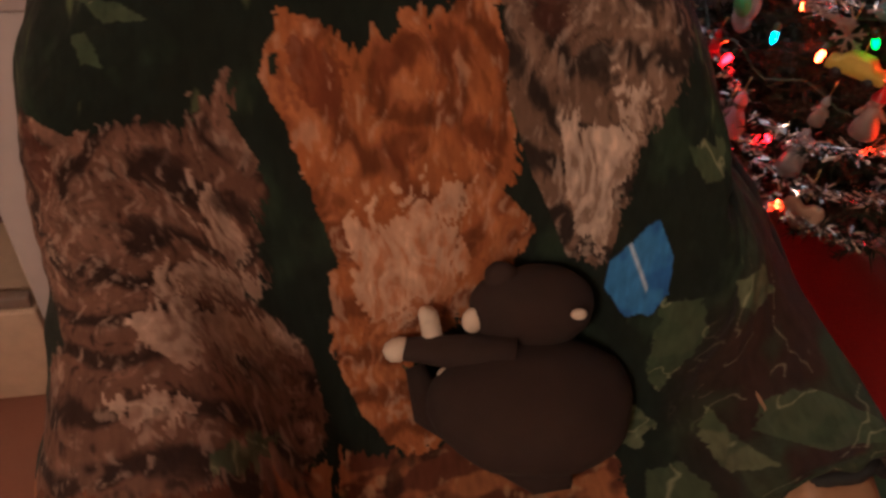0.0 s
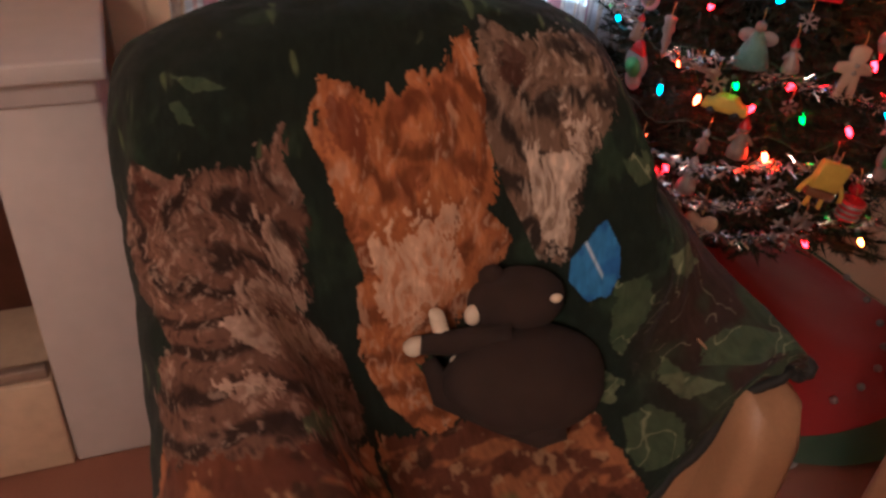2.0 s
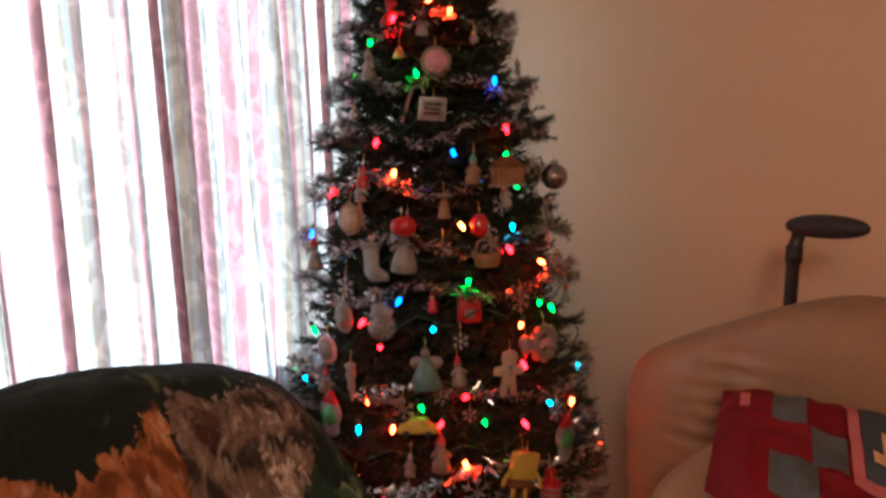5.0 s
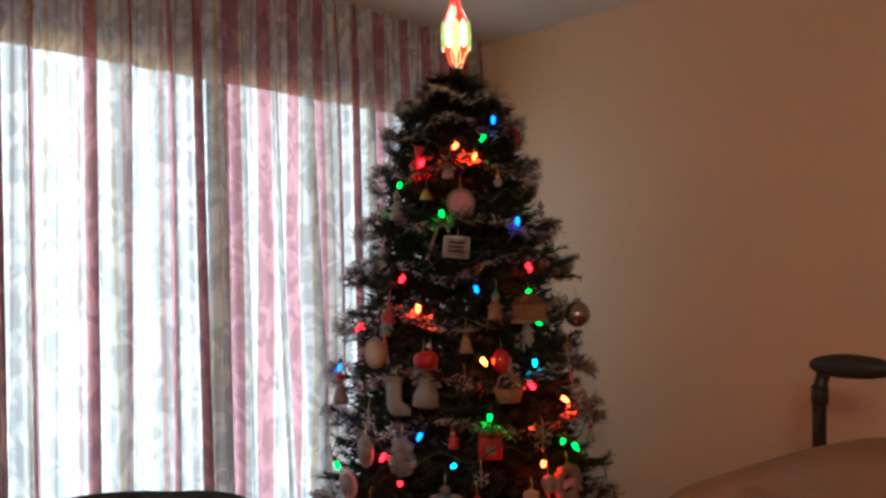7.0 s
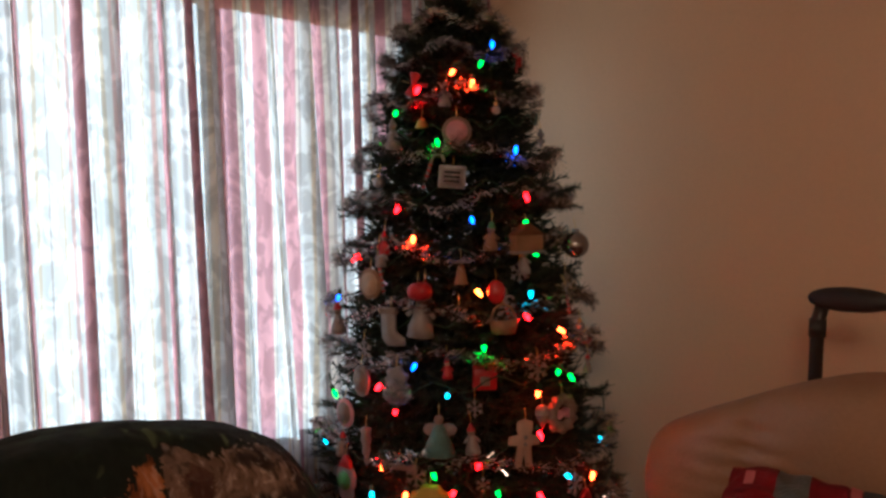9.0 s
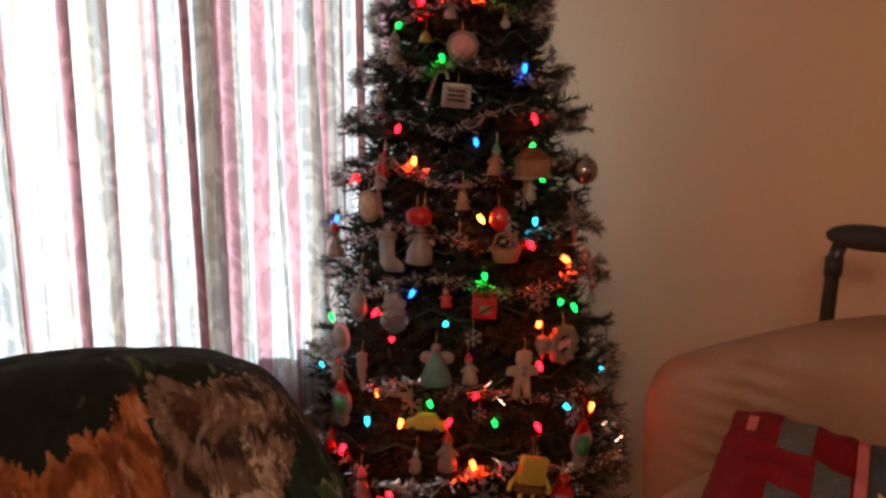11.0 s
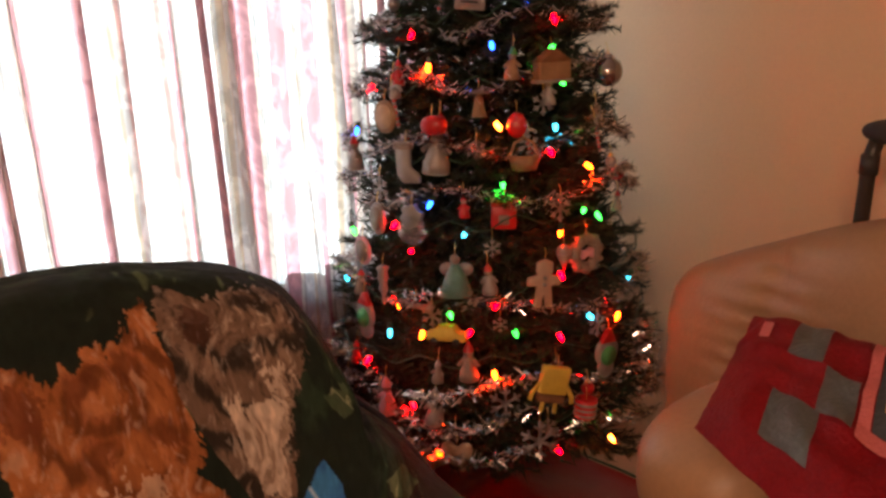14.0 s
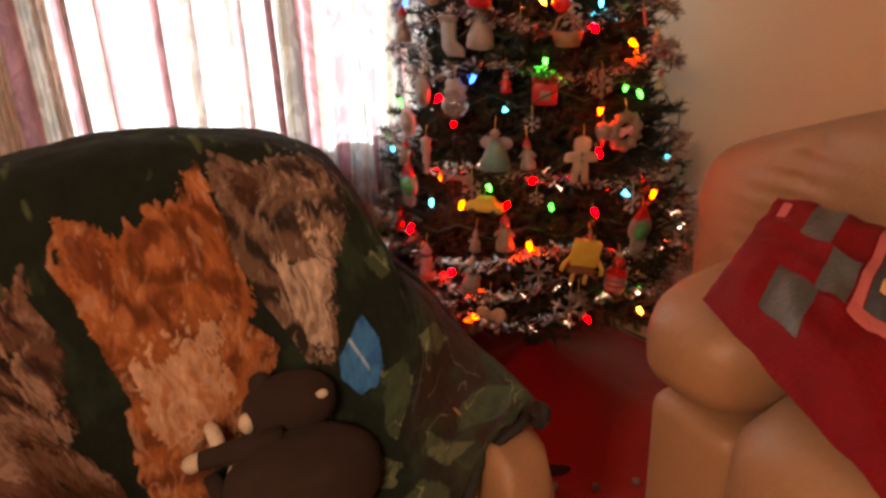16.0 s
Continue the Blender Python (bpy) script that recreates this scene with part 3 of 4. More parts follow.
def armchair():
    base = thing("armchair", pose(0.58, 1.2, 0), "cream leather armchair under a draped plush blanket", "armchair")
    o = Matrix.Translation((-0.58, -1.2, 0))
    for n, bm in (
        ("back_cushion", pillow(0.66, 0.16, 0.58, (0.575, 1.47, 0.73), 4)),
        ("arm", pillow(0.17, 0.58, 0.58, (0.265, 1.10, 0.36), 7)),
        ("arm", pillow(0.10, 0.46, 0.66, (1.0, 1.12, 0.33), 9)),
        ("seat_cushion", pillow(0.46, 0.46, 0.10, (0.65, 1.14, 0.395), 5)),
        ("base", box(0.66, 0.50, 0.38, (0.665, 1.135, 0.195), 0.03, 3)),
        ("front_panel", turned(slab([(0.66, 0.02), (1.065, 0.02), (1.07, 0.40), (1.06, 0.665), (1.0, 0.69), (0.93, 0.61), (0.86, 0.475), (0.76, 0.425), (0.66, 0.415)], 0.05, 0.012), pose(0, 1.0, 0))),
    ):
        part(n, turned(bm, o), CREAM, base)
    return base


armchair()

# ---- sofa ----


def sofa():
    base = thing("sofa", pose(1.75, 0.3, 0), "cream leather reclining sofa with puffy arm and back", "sofa")
    eye = Vector((0.44, 0.067, 1.43))
    o = Matrix.Translation((-1.75, -0.3, 0)) @ Matrix.Translation(eye) @ Matrix.Diagonal((0.85, 0.85, 0.85, 1)) @ Matrix.Translation(-eye)

    def gathered(bm, seam):
        """Lowers the end past the seam and gathers the leather in short creases along it."""
        for v in bm.verts:
            past = min(1.0, max(0.0, (v.co.y - seam + 0.24) / 0.46))
            v.co.z -= 0.10 * past * past * (3 - 2 * past)
            d = v.co.y - seam - 0.10 * (0.80 - v.co.z)
            if v.co.x < 1.90:
                near = math.exp(-abs(d) / 0.035)
                low = min(1.0, max(0.0, (1.06 - v.co.z) / 0.12))
                v.co.x += low * (0.020 * near + 0.009 * math.exp(-abs(d) / 0.055) * math.sin(v.co.z * 150 + 9 * d))
                fan = math.atan2(v.co.z - 0.70, v.co.y - seam + 0.10)
                reach_in = max(0.0, 1 - math.hypot(v.co.z - 0.70, v.co.y - seam + 0.10) / 0.24)
                v.co.x += 0.014 * reach_in * math.sin(19 * fan)
        return bm

    back = gathered(pillow(0.33, 1.46, 0.62, (1.915, 0.70, 0.745), 4.2, n=110, seed=3), 1.12)
    for n, bm in (
        ("arm_pad", pillow(0.62, 0.29, 0.22, (1.61, 0.935, 0.705), 3.0, n=26, seed=1)),
        ("arm_panel", box(0.54, 0.21, 0.85, (1.60, 0.92, 0.175), 0.04, 3)),
        ("back_cushion", back),
        ("seat_cushion", pillow(0.62, 0.56, 0.40, (1.52, 0.51, 0.55), 5, seed=8)),
        ("seat_cushion", pillow(0.62, 0.60, 0.36, (1.52, -0.12, 0.53), 5, seed=12)),
        ("arm_pad", pillow(0.62, 0.29, 0.22, (1.61, -0.55, 0.705), 3.0, n=20, seed=5)),
        ("arm_panel", box(0.54, 0.21, 0.85, (1.60, -0.55, 0.175), 0.04, 3)),
        ("back_cushion", pillow(0.32, 0.62, 0.60, (1.91, -0.26, 0.77), 4.0, n=20, seed=6)),
        ("footrest", pillow(0.12, 0.58, 0.62, (1.26, 0.51, 0.18), 6, seed=9)),
        ("base", box(0.60, 1.40, 0.53, (1.70, 0.17, 0.015), 0.03, 2)),
    ):
        part(n, turned(bm, o), CREAM, base)
    return base


sofa()


def throw_pillow():
    a, b, c, d = Vector((1.215, 0.80, 0.905)), Vector((1.49, 0.92, 0.965)), Vector((1.095, 0.40, 0.865)), Vector((1.45, 0.57, 0.985))
    ex, ey, skew = b - a, c - a, d - b - c + a
    ez = ey.cross(ex).normalized()
    mid = (ex + ey) / 2 + skew / 4
    if ez.z < 0:
        ez = -ez
    base = thing("throw_pillow", Matrix.Translation(a + mid), "red patchwork throw pillow with a wide red border", "pillow")
    red = mat("red_cotton", (0.23, 0.006, 0.010), 0.65, 0.2, 160, 0.3, second=(0.14, 0.003, 0.006), patch=12)
    red.node_tree.nodes["Principled BSDF"].inputs["Specular IOR Level"].default_value = 0.15
    grey = mat("grey_plaid_cotton", (0.070, 0.080, 0.075), 0.36, 0.35, 130, 0.3, patch=18)
    pink = mat("pink_cotton", (0.52, 0.12, 0.11), 0.85, 0.1, 160, 0.3)
    navy = mat("dark_cotton", (0.045, 0.05, 0.055), 0.85, 0.3, 160, 0.3)
    tan = mat("tan_applique", (0.62, 0.36, 0.15), 0.8, 0.3, 60, 0.3, patch=30)

    def puff(s, t):
        return 0.045 * max(0.0, (1 - (2 * s - 1) ** 4) * (1 - (2 * t - 1) ** 4)) ** 0.7

    def sheet(s0, s1, t0, t1, up, n=8, under=False):
        bm, rows = bmesh.new(), []
        for i in range(n + 1):
            rows.append([])
            for j in range(n + 1):
                s, t = s0 + (s1 - s0) * i / n, t0 + (t1 - t0) * j / n
                h = puff(s, t) * (-0.8 if under else 1) + up + 0.010 * noise.noise(Vector((s * 8, t * 8, 1)))
                rows[-1].append(bm.verts.new(ex * s + ey * t + skew * s * t - mid + ez * h))
        for r, q in zip(rows, rows[1:]):
            for k in range(n):
                bm.faces.new((r[k], r[k + 1], q[k + 1], q[k]))
        bmesh.ops.recalc_face_normals(bm, faces=bm.faces)
        if (bm.faces[:][0].normal.dot(ez) < 0) != under:
            bmesh.ops.reverse_faces(bm, faces=bm.faces)
        return bm

    part("front", sheet(0, 1, 0, 1, 0.0, 24), red, base)
    part("back", sheet(0, 1, 0, 1, 0.0, 24, True), red, base)
    rows = (
        (0.13, 0.38, 0.20, 0.28, red), (0.13, 0.38, 0.28, 0.48, grey), (0.13, 0.36, 0.48, 0.62, red),
        (0.38, 0.62, 0.14, 0.30, red), (0.38, 0.62, 0.30, 0.46, red), (0.38, 0.62, 0.46, 0.60, grey),
        (0.62, 0.92, 0.08, 0.28, red), (0.62, 0.92, 0.28, 0.44, grey), (0.62, 0.92, 0.44, 0.60, red),
    )
    for s0, s1, t0, t1, cloth in rows:
        part("patch", sheet(s0, s1, t0, t1, 0.003), cloth, base)
    part("strip", sheet(0.68, 0.80, 0.12, 0.17, 0.005, 4), pink, base, "pale pink strip")
    part("strip", sheet(0.36, 0.43, 0.615, 0.97, 0.005), pink, base, "pale pink strip")
    part("strip", sheet(0.43, 0.92, 0.615, 0.66, 0.005), pink, base, "pale pink strip")
    part("panel", sheet(0.435, 0.92, 0.665, 0.97, 0.004), navy, base, "dark centre panel")
    part("applique", sheet(0.52, 0.58, 0.70, 0.84, 0.007), tan, base, "tan sewn-on motif")
    part("applique", sheet(0.58, 0.70, 0.74, 0.78, 0.008), tan, base, "tan sewn-on motif")
    return base


throw_pillow()


def walking_cane():
    base = thing("walking_cane", pose(1.83, 0.935, 0.014), "dark walking cane with a padded handle against the sofa", "cane")
    part("shaft", tube([(-0.03, 0.09, -0.014), (-0.004, 0.030, 0.9), (0, 0.018, 1.16), (0, 0.008, 1.19)], 0.0135, 12), STEEL, base)
    part("handle", pillow(0.05, 0.165, 0.048, (0, -0.046, 1.207), 2.2), BLACK, base)
    part("collar", tube([(0, 0.019, 1.13), (0, 0.017, 1.165)], 0.0165, 12), BLACK, base)
    return base


walking_cane()

# ---- tree ----
TREE = Vector((1.59, 1.78, 0))


def reach(z):
    return float(np.interp(z, (0.16, 0.3, 0.5, 0.85, 1.22, 1.57, 1.85, 1.97), (0.36, 0.43, 0.43, 0.39, 0.33, 0.25, 0.16, 0.03)))


TIERS = (0.49, 0.55, 0.62, 0.69, 0.77, 0.86, 0.96, 1.07, 1.18, 1.31, 1.44, 1.55, 1.67, 1.77, 1.86, 1.93)


def branch_mesh(length, seed):
    rnd = random.Random(seed)
    verts, faces = [], []

    def stem(a, b, r):
        d = (b - a).normalized()
        s, u = d.orthogonal().normalized(), d.cross(d.orthogonal().normalized())
        i = len(verts)
        for q, rr in ((a, r), (b, r * 0.5)):
            for k in range(3):
                verts.append(q + rr * (math.cos(k * 2.094) * s + math.sin(k * 2.094) * u))
        for k in range(3):
            faces.append((i + k, i + (k + 1) % 3, i + 3 + (k + 1) % 3, i + 3 + k))
        n = int((b - a).length / 0.0012)
        for k in range(n):
            q = a.lerp(b, k / n)
            ang = rnd.uniform(0, 6.283)
            out = (math.cos(ang) * s + math.sin(ang) * u) * 0.8 + d * rnd.uniform(0.35, 0.9)
            tip = q + out.normalized() * rnd.uniform(0.013, 0.025)
            side = out.cross(d).normalized() * 0.0016
            i = len(verts)
            verts.extend((q - side, q + side, tip))
            faces.append((i, i + 1, i + 2))

    stem(Vector((0, 0, 0)), Vector((length * 0.6, 0, 0.01)), 0.004)
    stem(Vector((length * 0.6, 0, 0.01)), Vector((length, 0, 0.05 * length)), 0.003)
    k = 0.30
    while k < 0.95:
        for side in (-1, 1):
            a = Vector((length * k, 0, 0.008))
            ln = min(0.13, length * 0.42) * (1.15 - 0.6 * k) * rnd.uniform(0.8, 1.15)
            stem(a, a + Vector((0.72, side * 0.62, rnd.uniform(-0.15, 0.3))).normalized() * ln, 0.002)
        k += 0.055 / length
    data = bpy.data.meshes.new("branch")
    data.from_pydata([tuple(v) for v in verts], [], faces)
    data.materials.append(NEEDLE)
    return data


def tree():
    base = thing("christmas_tree", Matrix.Translation(TREE), "tall dark green artificial Christmas tree in the corner", "tree")
    part("trunk", tube([(0, 0, 0.02), (0, 0, 1.0), (0, 0, 2.0)], [0.022, 0.016, 0.005], 8), BARK, base)
    kinds = {ln: [branch_mesh(ln, int(ln * 100) + s) for s in range(2)] for ln in (0.07, 0.14, 0.20, 0.26, 0.32, 0.38, 0.44)}
    rnd = random.Random(4)
    turn = 0.0
    share = [reach(z) + 0.06 for z in TIERS]
    for z0, part_of in zip(TIERS, share):
        for count in range(round(298 * part_of / sum(share))):
            z = z0 + rnd.gauss(0, 0.020)
            want = reach(z) * rnd.uniform(0.82, 1.0)
            ln = min(kinds, key=lambda v: abs(v - want))
            ob = new("branch", kinds[ln][count % 2])
            ob.parent = base
            k = want / ln
            ob.matrix_local = pose(0, 0, z - 0.20 * want, rnd.uniform(-30, 30), -rnd.uniform(4, 20), math.degrees(turn)) @ Matrix.Diagonal((k, k, k, 1))
            turn += 2.399963
    verts, faces = [], []
    for _ in range(30000):
        z = rnd.uniform(0.45, 1.95)
        r, a = reach(z) * math.sqrt(rnd.uniform(0.02, 0.60)), rnd.uniform(0, 6.283)
        q = Vector((r * math.cos(a), r * math.sin(a), z))
        d = Vector((math.cos(a) + rnd.uniform(-1, 1), math.sin(a) + rnd.uniform(-1, 1), rnd.uniform(-0.6, 0.8))).normalized()
        s = d.orthogonal().normalized() * 0.004
        verts.extend((tuple(q - s), tuple(q + s), tuple(q + d * rnd.uniform(0.035, 0.06))))
        faces.append((len(verts) - 3, len(verts) - 2, len(verts) - 1))
    data = bpy.data.meshes.new("inner_needles")
    data.from_pydata(verts, [], faces)
    data.materials.append(NEEDLE)
    ob = new("inner_needles", data)
    ob.parent = base
    tagged(ob, kind="stuff")
    return base


tree()
# ---- things on the tree ----
def on_tree(angle, z, out=0.0):
    """A place on the tree's outside at that bearing and height, facing outwards (local -y)."""
    r, a = reach(z) + out, radians(angle)
    return Matrix.Translation((TREE.x + r * math.cos(a), TREE.y + r * math.sin(a), z)) @ Matrix.Rotation(a + math.pi / 2, 4, "Z")


GLOW = {
    "orange": ((1.0, 0.020, 0.0010), 120), "yellow": ((1.0, 0.10, 0.006), 60), "green": ((0.008, 0.65, 0.035), 9),
    "blue": ((0.010, 0.12, 1.0), 8), "cyan": ((0.02, 0.50, 0.75), 7), "red": ((1.0, 0.0010, 0.0025), 48),
}
SOCKET = mat("green_plastic", (0.012, 0.05, 0.02), 0.4, 0.2, 60, 0)
BULBS = {
    "orange": [(-150, 1.35), (-100, 1.0), (-158, 0.85), (-149, 0.79), (-78, 0.79), (-125, 0.71), (-159, 0.49), (-143, 0.53), (-130, 1.74), (-116, 1.71), (-84, 1.13)],
    "yellow": [(-121, 1.23), (-86, 0.52)],
    "blue": [(-122, 1.39), (-147, 1.07), (-92, 1.81), (-93, 1.55), (150, 1.2)],
    "cyan": [(-134, 1.01), (165, 0.86), (-162, 0.78), (-91, 0.81), (-98, 1.22), (-68, 0.86)],
    "green": [(-95, 1.38), (-92, 1.31), (-120, 1.11), (-89, 1.04), (-82, 1.02), (-139, 0.84), (-118, 0.80), (-107, 1.76), (-139, 1.57), (-172, 1.65), (170, 0.98), (-96, 0.62)],
    "red": [(174, 1.31), (-160, 1.42), (-114, 1.23), (-101, 1.17), (-154, 0.97), (-162, 1.02), (-101, 0.91), (-124, 0.86), (-133, 0.80), (-103, 0.78), (-152, 0.63), (-106, 0.53), (-173, 0.70), (-156, 1.70), (-91, 1.44)],
}


def string_lights():
    base = thing("string_lights", Matrix.Translation(TREE), "string of coloured glowing bulbs wound round the tree", "string lights")
    inv = Matrix.Translation(-TREE)
    shape = lathe([(0, -0.014), (0.0028, -0.0115), (0.0056, -0.006), (0.0066, 0.0), (0.0060, 0.007), (0.0052, 0.012)], 10)
    cap = lathe([(0.0068, 0.011), (0.0075, 0.013), (0.0075, 0.026), (0.005, 0.030), (0, 0.031)], 8)
    glass, sock = bpy.data.meshes.new("bulb"), bpy.data.meshes.new("socket")
    shape.to_mesh(glass), cap.to_mesh(sock)
    sock.materials.append(SOCKET)
    rnd = random.Random(11)
    for colour, places in BULBS.items():
        rgb, power = GLOW[colour]
        data = glass.copy()
        data.materials.append(mat(f"lit_{colour}_glass", rgb, 0.2, 0.05, 40, 0, emit=power))
        data.polygons.foreach_set("use_smooth", [True] * len(data.polygons))
        for angle, z in places:
            lit = new("bulb", data)
            lit.parent = base
            lit.matrix_local = inv @ on_tree(angle, z, -0.016) @ pose(0, 0, 0, rnd.uniform(-50, 30), rnd.uniform(-40, 40), 0) @ Matrix.Scale(0.80, 4)
            tagged(lit, f"glowing {colour} bulb")
            end = new("socket", sock)
            end.parent = lit
    wire = []
    for k in range(700):
        z = 0.50 + 1.37 * k / 700
        a = k * 0.085
        wire.append(((reach(z) - 0.02) * math.cos(a), (reach(z) - 0.02) * math.sin(a), z + 0.015 * math.sin(k * 1.3)))
    part("wire", tube(wire, 0.0018, 4), SOCKET, base)
    return base


string_lights()


def tinsel(z0, z1, turns, start, seed, label):
    rnd = random.Random(seed)
    verts, faces = [], []
    n = int(5600 * turns)
    for k in range(n):
        f = k / n
        a = start + f * turns * 2 * math.pi
        if noise.noise(Vector((3 * math.cos(a), 3 * math.sin(a), seed))) < rnd.uniform(-0.55, 0.1):
            continue
        sag = 0.022 * math.sin(a * 5 + seed)
        z = z0 + (z1 - z0) * f + sag
        r = reach(z) * 0.97 + 0.012 * math.sin(a * 5 + 1) + rnd.gauss(0, 0.006)
        c = Vector((r * math.cos(a), r * math.sin(a), z + rnd.gauss(0, 0.006)))
        d = Vector((rnd.gauss(0, 1), rnd.gauss(0, 1), rnd.gauss(0, 1))).normalized()
        s = d.orthogonal().normalized() * 0.0010
        tip = c + d * rnd.uniform(0.010, 0.024)
        i = len(verts)
        verts.extend((tuple(c - s), tuple(c + s), tuple(tip + s), tuple(tip - s)))
        faces.append((i, i + 1, i + 2, i + 3))
    data = bpy.data.meshes.new("tinsel_garland")
    data.from_pydata(verts, [], faces)
    data.materials.append(TINSEL)
    ob = new("tinsel_garland", data)
    ob.matrix_world = Matrix.Translation(TREE)
    return tagged(ob, label, "tinsel", "tinsel garlands", "stuff")


for n, z in enumerate((0.53, 0.60, 0.67, 0.85, 1.06, 1.17, 1.31, 1.43, 1.53, 1.66, 1.77, 1.86)):
    tinsel(z, z + 0.03, 1.0, n * 1.3, 60 + n, "silver tinsel garland sagging round the tree")

IVORY = mat("ivory_resin", (0.22, 0.16, 0.125), 0.5, 0.12, 60, 0.1, patch=30)
WHITEP = mat("white_resin", (0.25, 0.22, 0.21), 0.4, 0.1, 60, 0.1, patch=30)
GINGER = mat("gingerbread_tan", (0.45, 0.30, 0.19), 0.7, 0.15, 80, 0.2, patch=25)
TANW = mat("tan_wood", (0.26, 0.14, 0.07), 0.6, 0.25, 40, 0.15, patch=20)
REDP = mat("red_paint", (0.42, 0.012, 0.015), 0.35, 0.15, 40, 0.05, patch=25)
GREENP = mat("green_paint", (0.06, 0.28, 0.09), 0.4, 0.2, 40, 0.05, patch=25)
TEAL = mat("teal_glitter", (0.09, 0.22, 0.20), 0.35, 0.35, 400, 0.4, patch=40)
YELLOWP = mat("yellow_felt", (0.55, 0.38, 0.05), 0.7, 0.12, 80, 0.2, patch=30)
BROWNP = mat("brown_felt", (0.16, 0.065, 0.025), 0.7, 0.2, 80, 0.2)
GREYP = mat("silver_grey_metal", (0.30, 0.29, 0.29), 0.35, 0.15, 60, 0.05, metal=0.8)
GOLD = mat("gold_metal", (0.75, 0.48, 0.16), 0.3, 0.1, 60, 0.05, metal=1.0)
PINKP = mat("pink_resin", (0.62, 0.30, 0.33), 0.5, 0.15, 60, 0.1)
GLASSB = mat("smoky_mirror_glass", (0.30, 0.28, 0.28), 0.12, 0.1, 40, 0, metal=0.9)


def ornament(name, angle, z, label, parts, tilt=0.0, out=-0.010):
    """An ornament with its thread; parts are (name, bmesh, material, label)."""
    base = thing(name, on_tree(angle, z, out) @ pose(0, 0, 0, 0, tilt, 0), label, "ornament", "tree ornaments")
    top = 0.0
    for n, bm, material, *tag in parts:
        top = max(top, max(v.co.z for v in bm.verts))
        part(n, bm, material, base, tag[0] if tag else "")
    part("hanger", tube([(0, 0, top - 0.002), (0.001, 0.001, top + 0.012), (0, 0.006, top + 0.024)], 0.0009, 5), GOLD, base)
    return base


def ring(n, r, at=(0, 0), wob=0.0, k=0):
    return [(at[0] + r * (1 + wob * math.sin(k * 2 * math.pi * i / n)) * math.cos(2 * math.pi * i / n), at[1] + r * (1 + wob * math.sin(k * 2 * math.pi * i / n)) * math.sin(2 * math.pi * i / n)) for i in range(n)]


def disc(angle, z, r, rim, face, label):
    f = slab(ring(24, r * 0.74), 0.004)
    return ornament("disc_ornament", angle, z, label, [("rim", slab(ring(28, r), 0.006, 0.001), rim), ("face", turned(f, pose(0, -0.004, 0)), face)])


def figure(angle, z, h, body, head, hat, label, name="figure_ornament"):
    """A small standing figure: flared body, round head, pointed cap and two arms."""
    w = h * 0.24
    return ornament(name, angle, z, label, [
        ("body", lathe([(0, -h * 0.5), (w, -h * 0.48), (w * 0.95, -h * 0.3), (w * 0.5, 0.0), (w * 0.42, h * 0.10), (0, h * 0.12)], 12), body),
        ("head", ball(h * 0.13, (0, 0, h * 0.21), u=12, v=8), head),
        ("cap", lathe([(h * 0.135, h * 0.24), (h * 0.12, h * 0.30), (h * 0.05, h * 0.43), (0, h * 0.5)], 12), hat),
        ("arm", tube([(w * 0.4, 0, h * 0.05), (w * 1.05, -0.004, -h * 0.12)], [h * 0.05, h * 0.04], 8), body),
        ("arm", tube([(-w * 0.4, 0, h * 0.05), (-w * 1.05, -0.004, -h * 0.12)], [h * 0.05, h * 0.04], 8), body),
    ], tilt=random.uniform(-8, 8))


def flake(angle, z, r, material, label):
    bm = bmesh.new()
    for k in range(6):
        turn = pose(0, 0, 0, 0, 60 * k, 0)
        join(bm, turned(box(r * 0.13, 0.004, r, (0, 0, r * 0.5)), turn))
        for s in (-1, 1):
            join(bm, turned(box(r * 0.10, 0.0036, r * 0.36, (0, 0, r * 0.17)), turn @ pose(0, 0, r * 0.55, 0, 50 * s, 0)))
    return ornament("snowflake_ornament", angle, z, label, [("star", bm, material), ("centre", ball(r * 0.2, stretch=(1, 0.3, 1), u=10, v=6), material)])


def stocking(angle, z, h, label):
    o = [(-0.3, 0.5), (0.16, 0.5), (0.14, -0.1), (0.42, -0.28), (0.42, -0.48), (-0.1, -0.5), (-0.28, -0.3)]
    return ornament("stocking_ornament", angle, z, label, [("sock", slab([(x * h, y * h) for x, y in o], 0.012, 0.003), WHITEP), ("cuff", box(h * 0.54, 0.016, h * 0.18, (-h * 0.07, 0, h * 0.44), 0.003), IVORY)])


def candy_cane(angle, z, h, tilt, label):
    pts = [(0, 0, -h / 2 + h * 0.75 * k / 6) for k in range(7)] + [(h * 0.14 - h * 0.14 * math.cos(k * 0.52), 0, h * 0.25 + h * 0.14 * math.sin(k * 0.52)) for k in range(1, 7)]
    bands = bmesh.new()
    for k in range(5):
        lathe([(h * 0.041, 0), (h * 0.041, h * 0.05)], 10, bands)
        bmesh.ops.translate(bands, vec=(0, 0, -h * 0.13), verts=bands.verts)
    bmesh.ops.translate(bands, vec=(0, 0, h * 0.20), verts=bands.verts)
    return ornament("candy_cane", angle, z, label, [("stick", tube(pts, h * 0.036, 8), WHITEP), ("stripes", bands, REDP)], tilt)


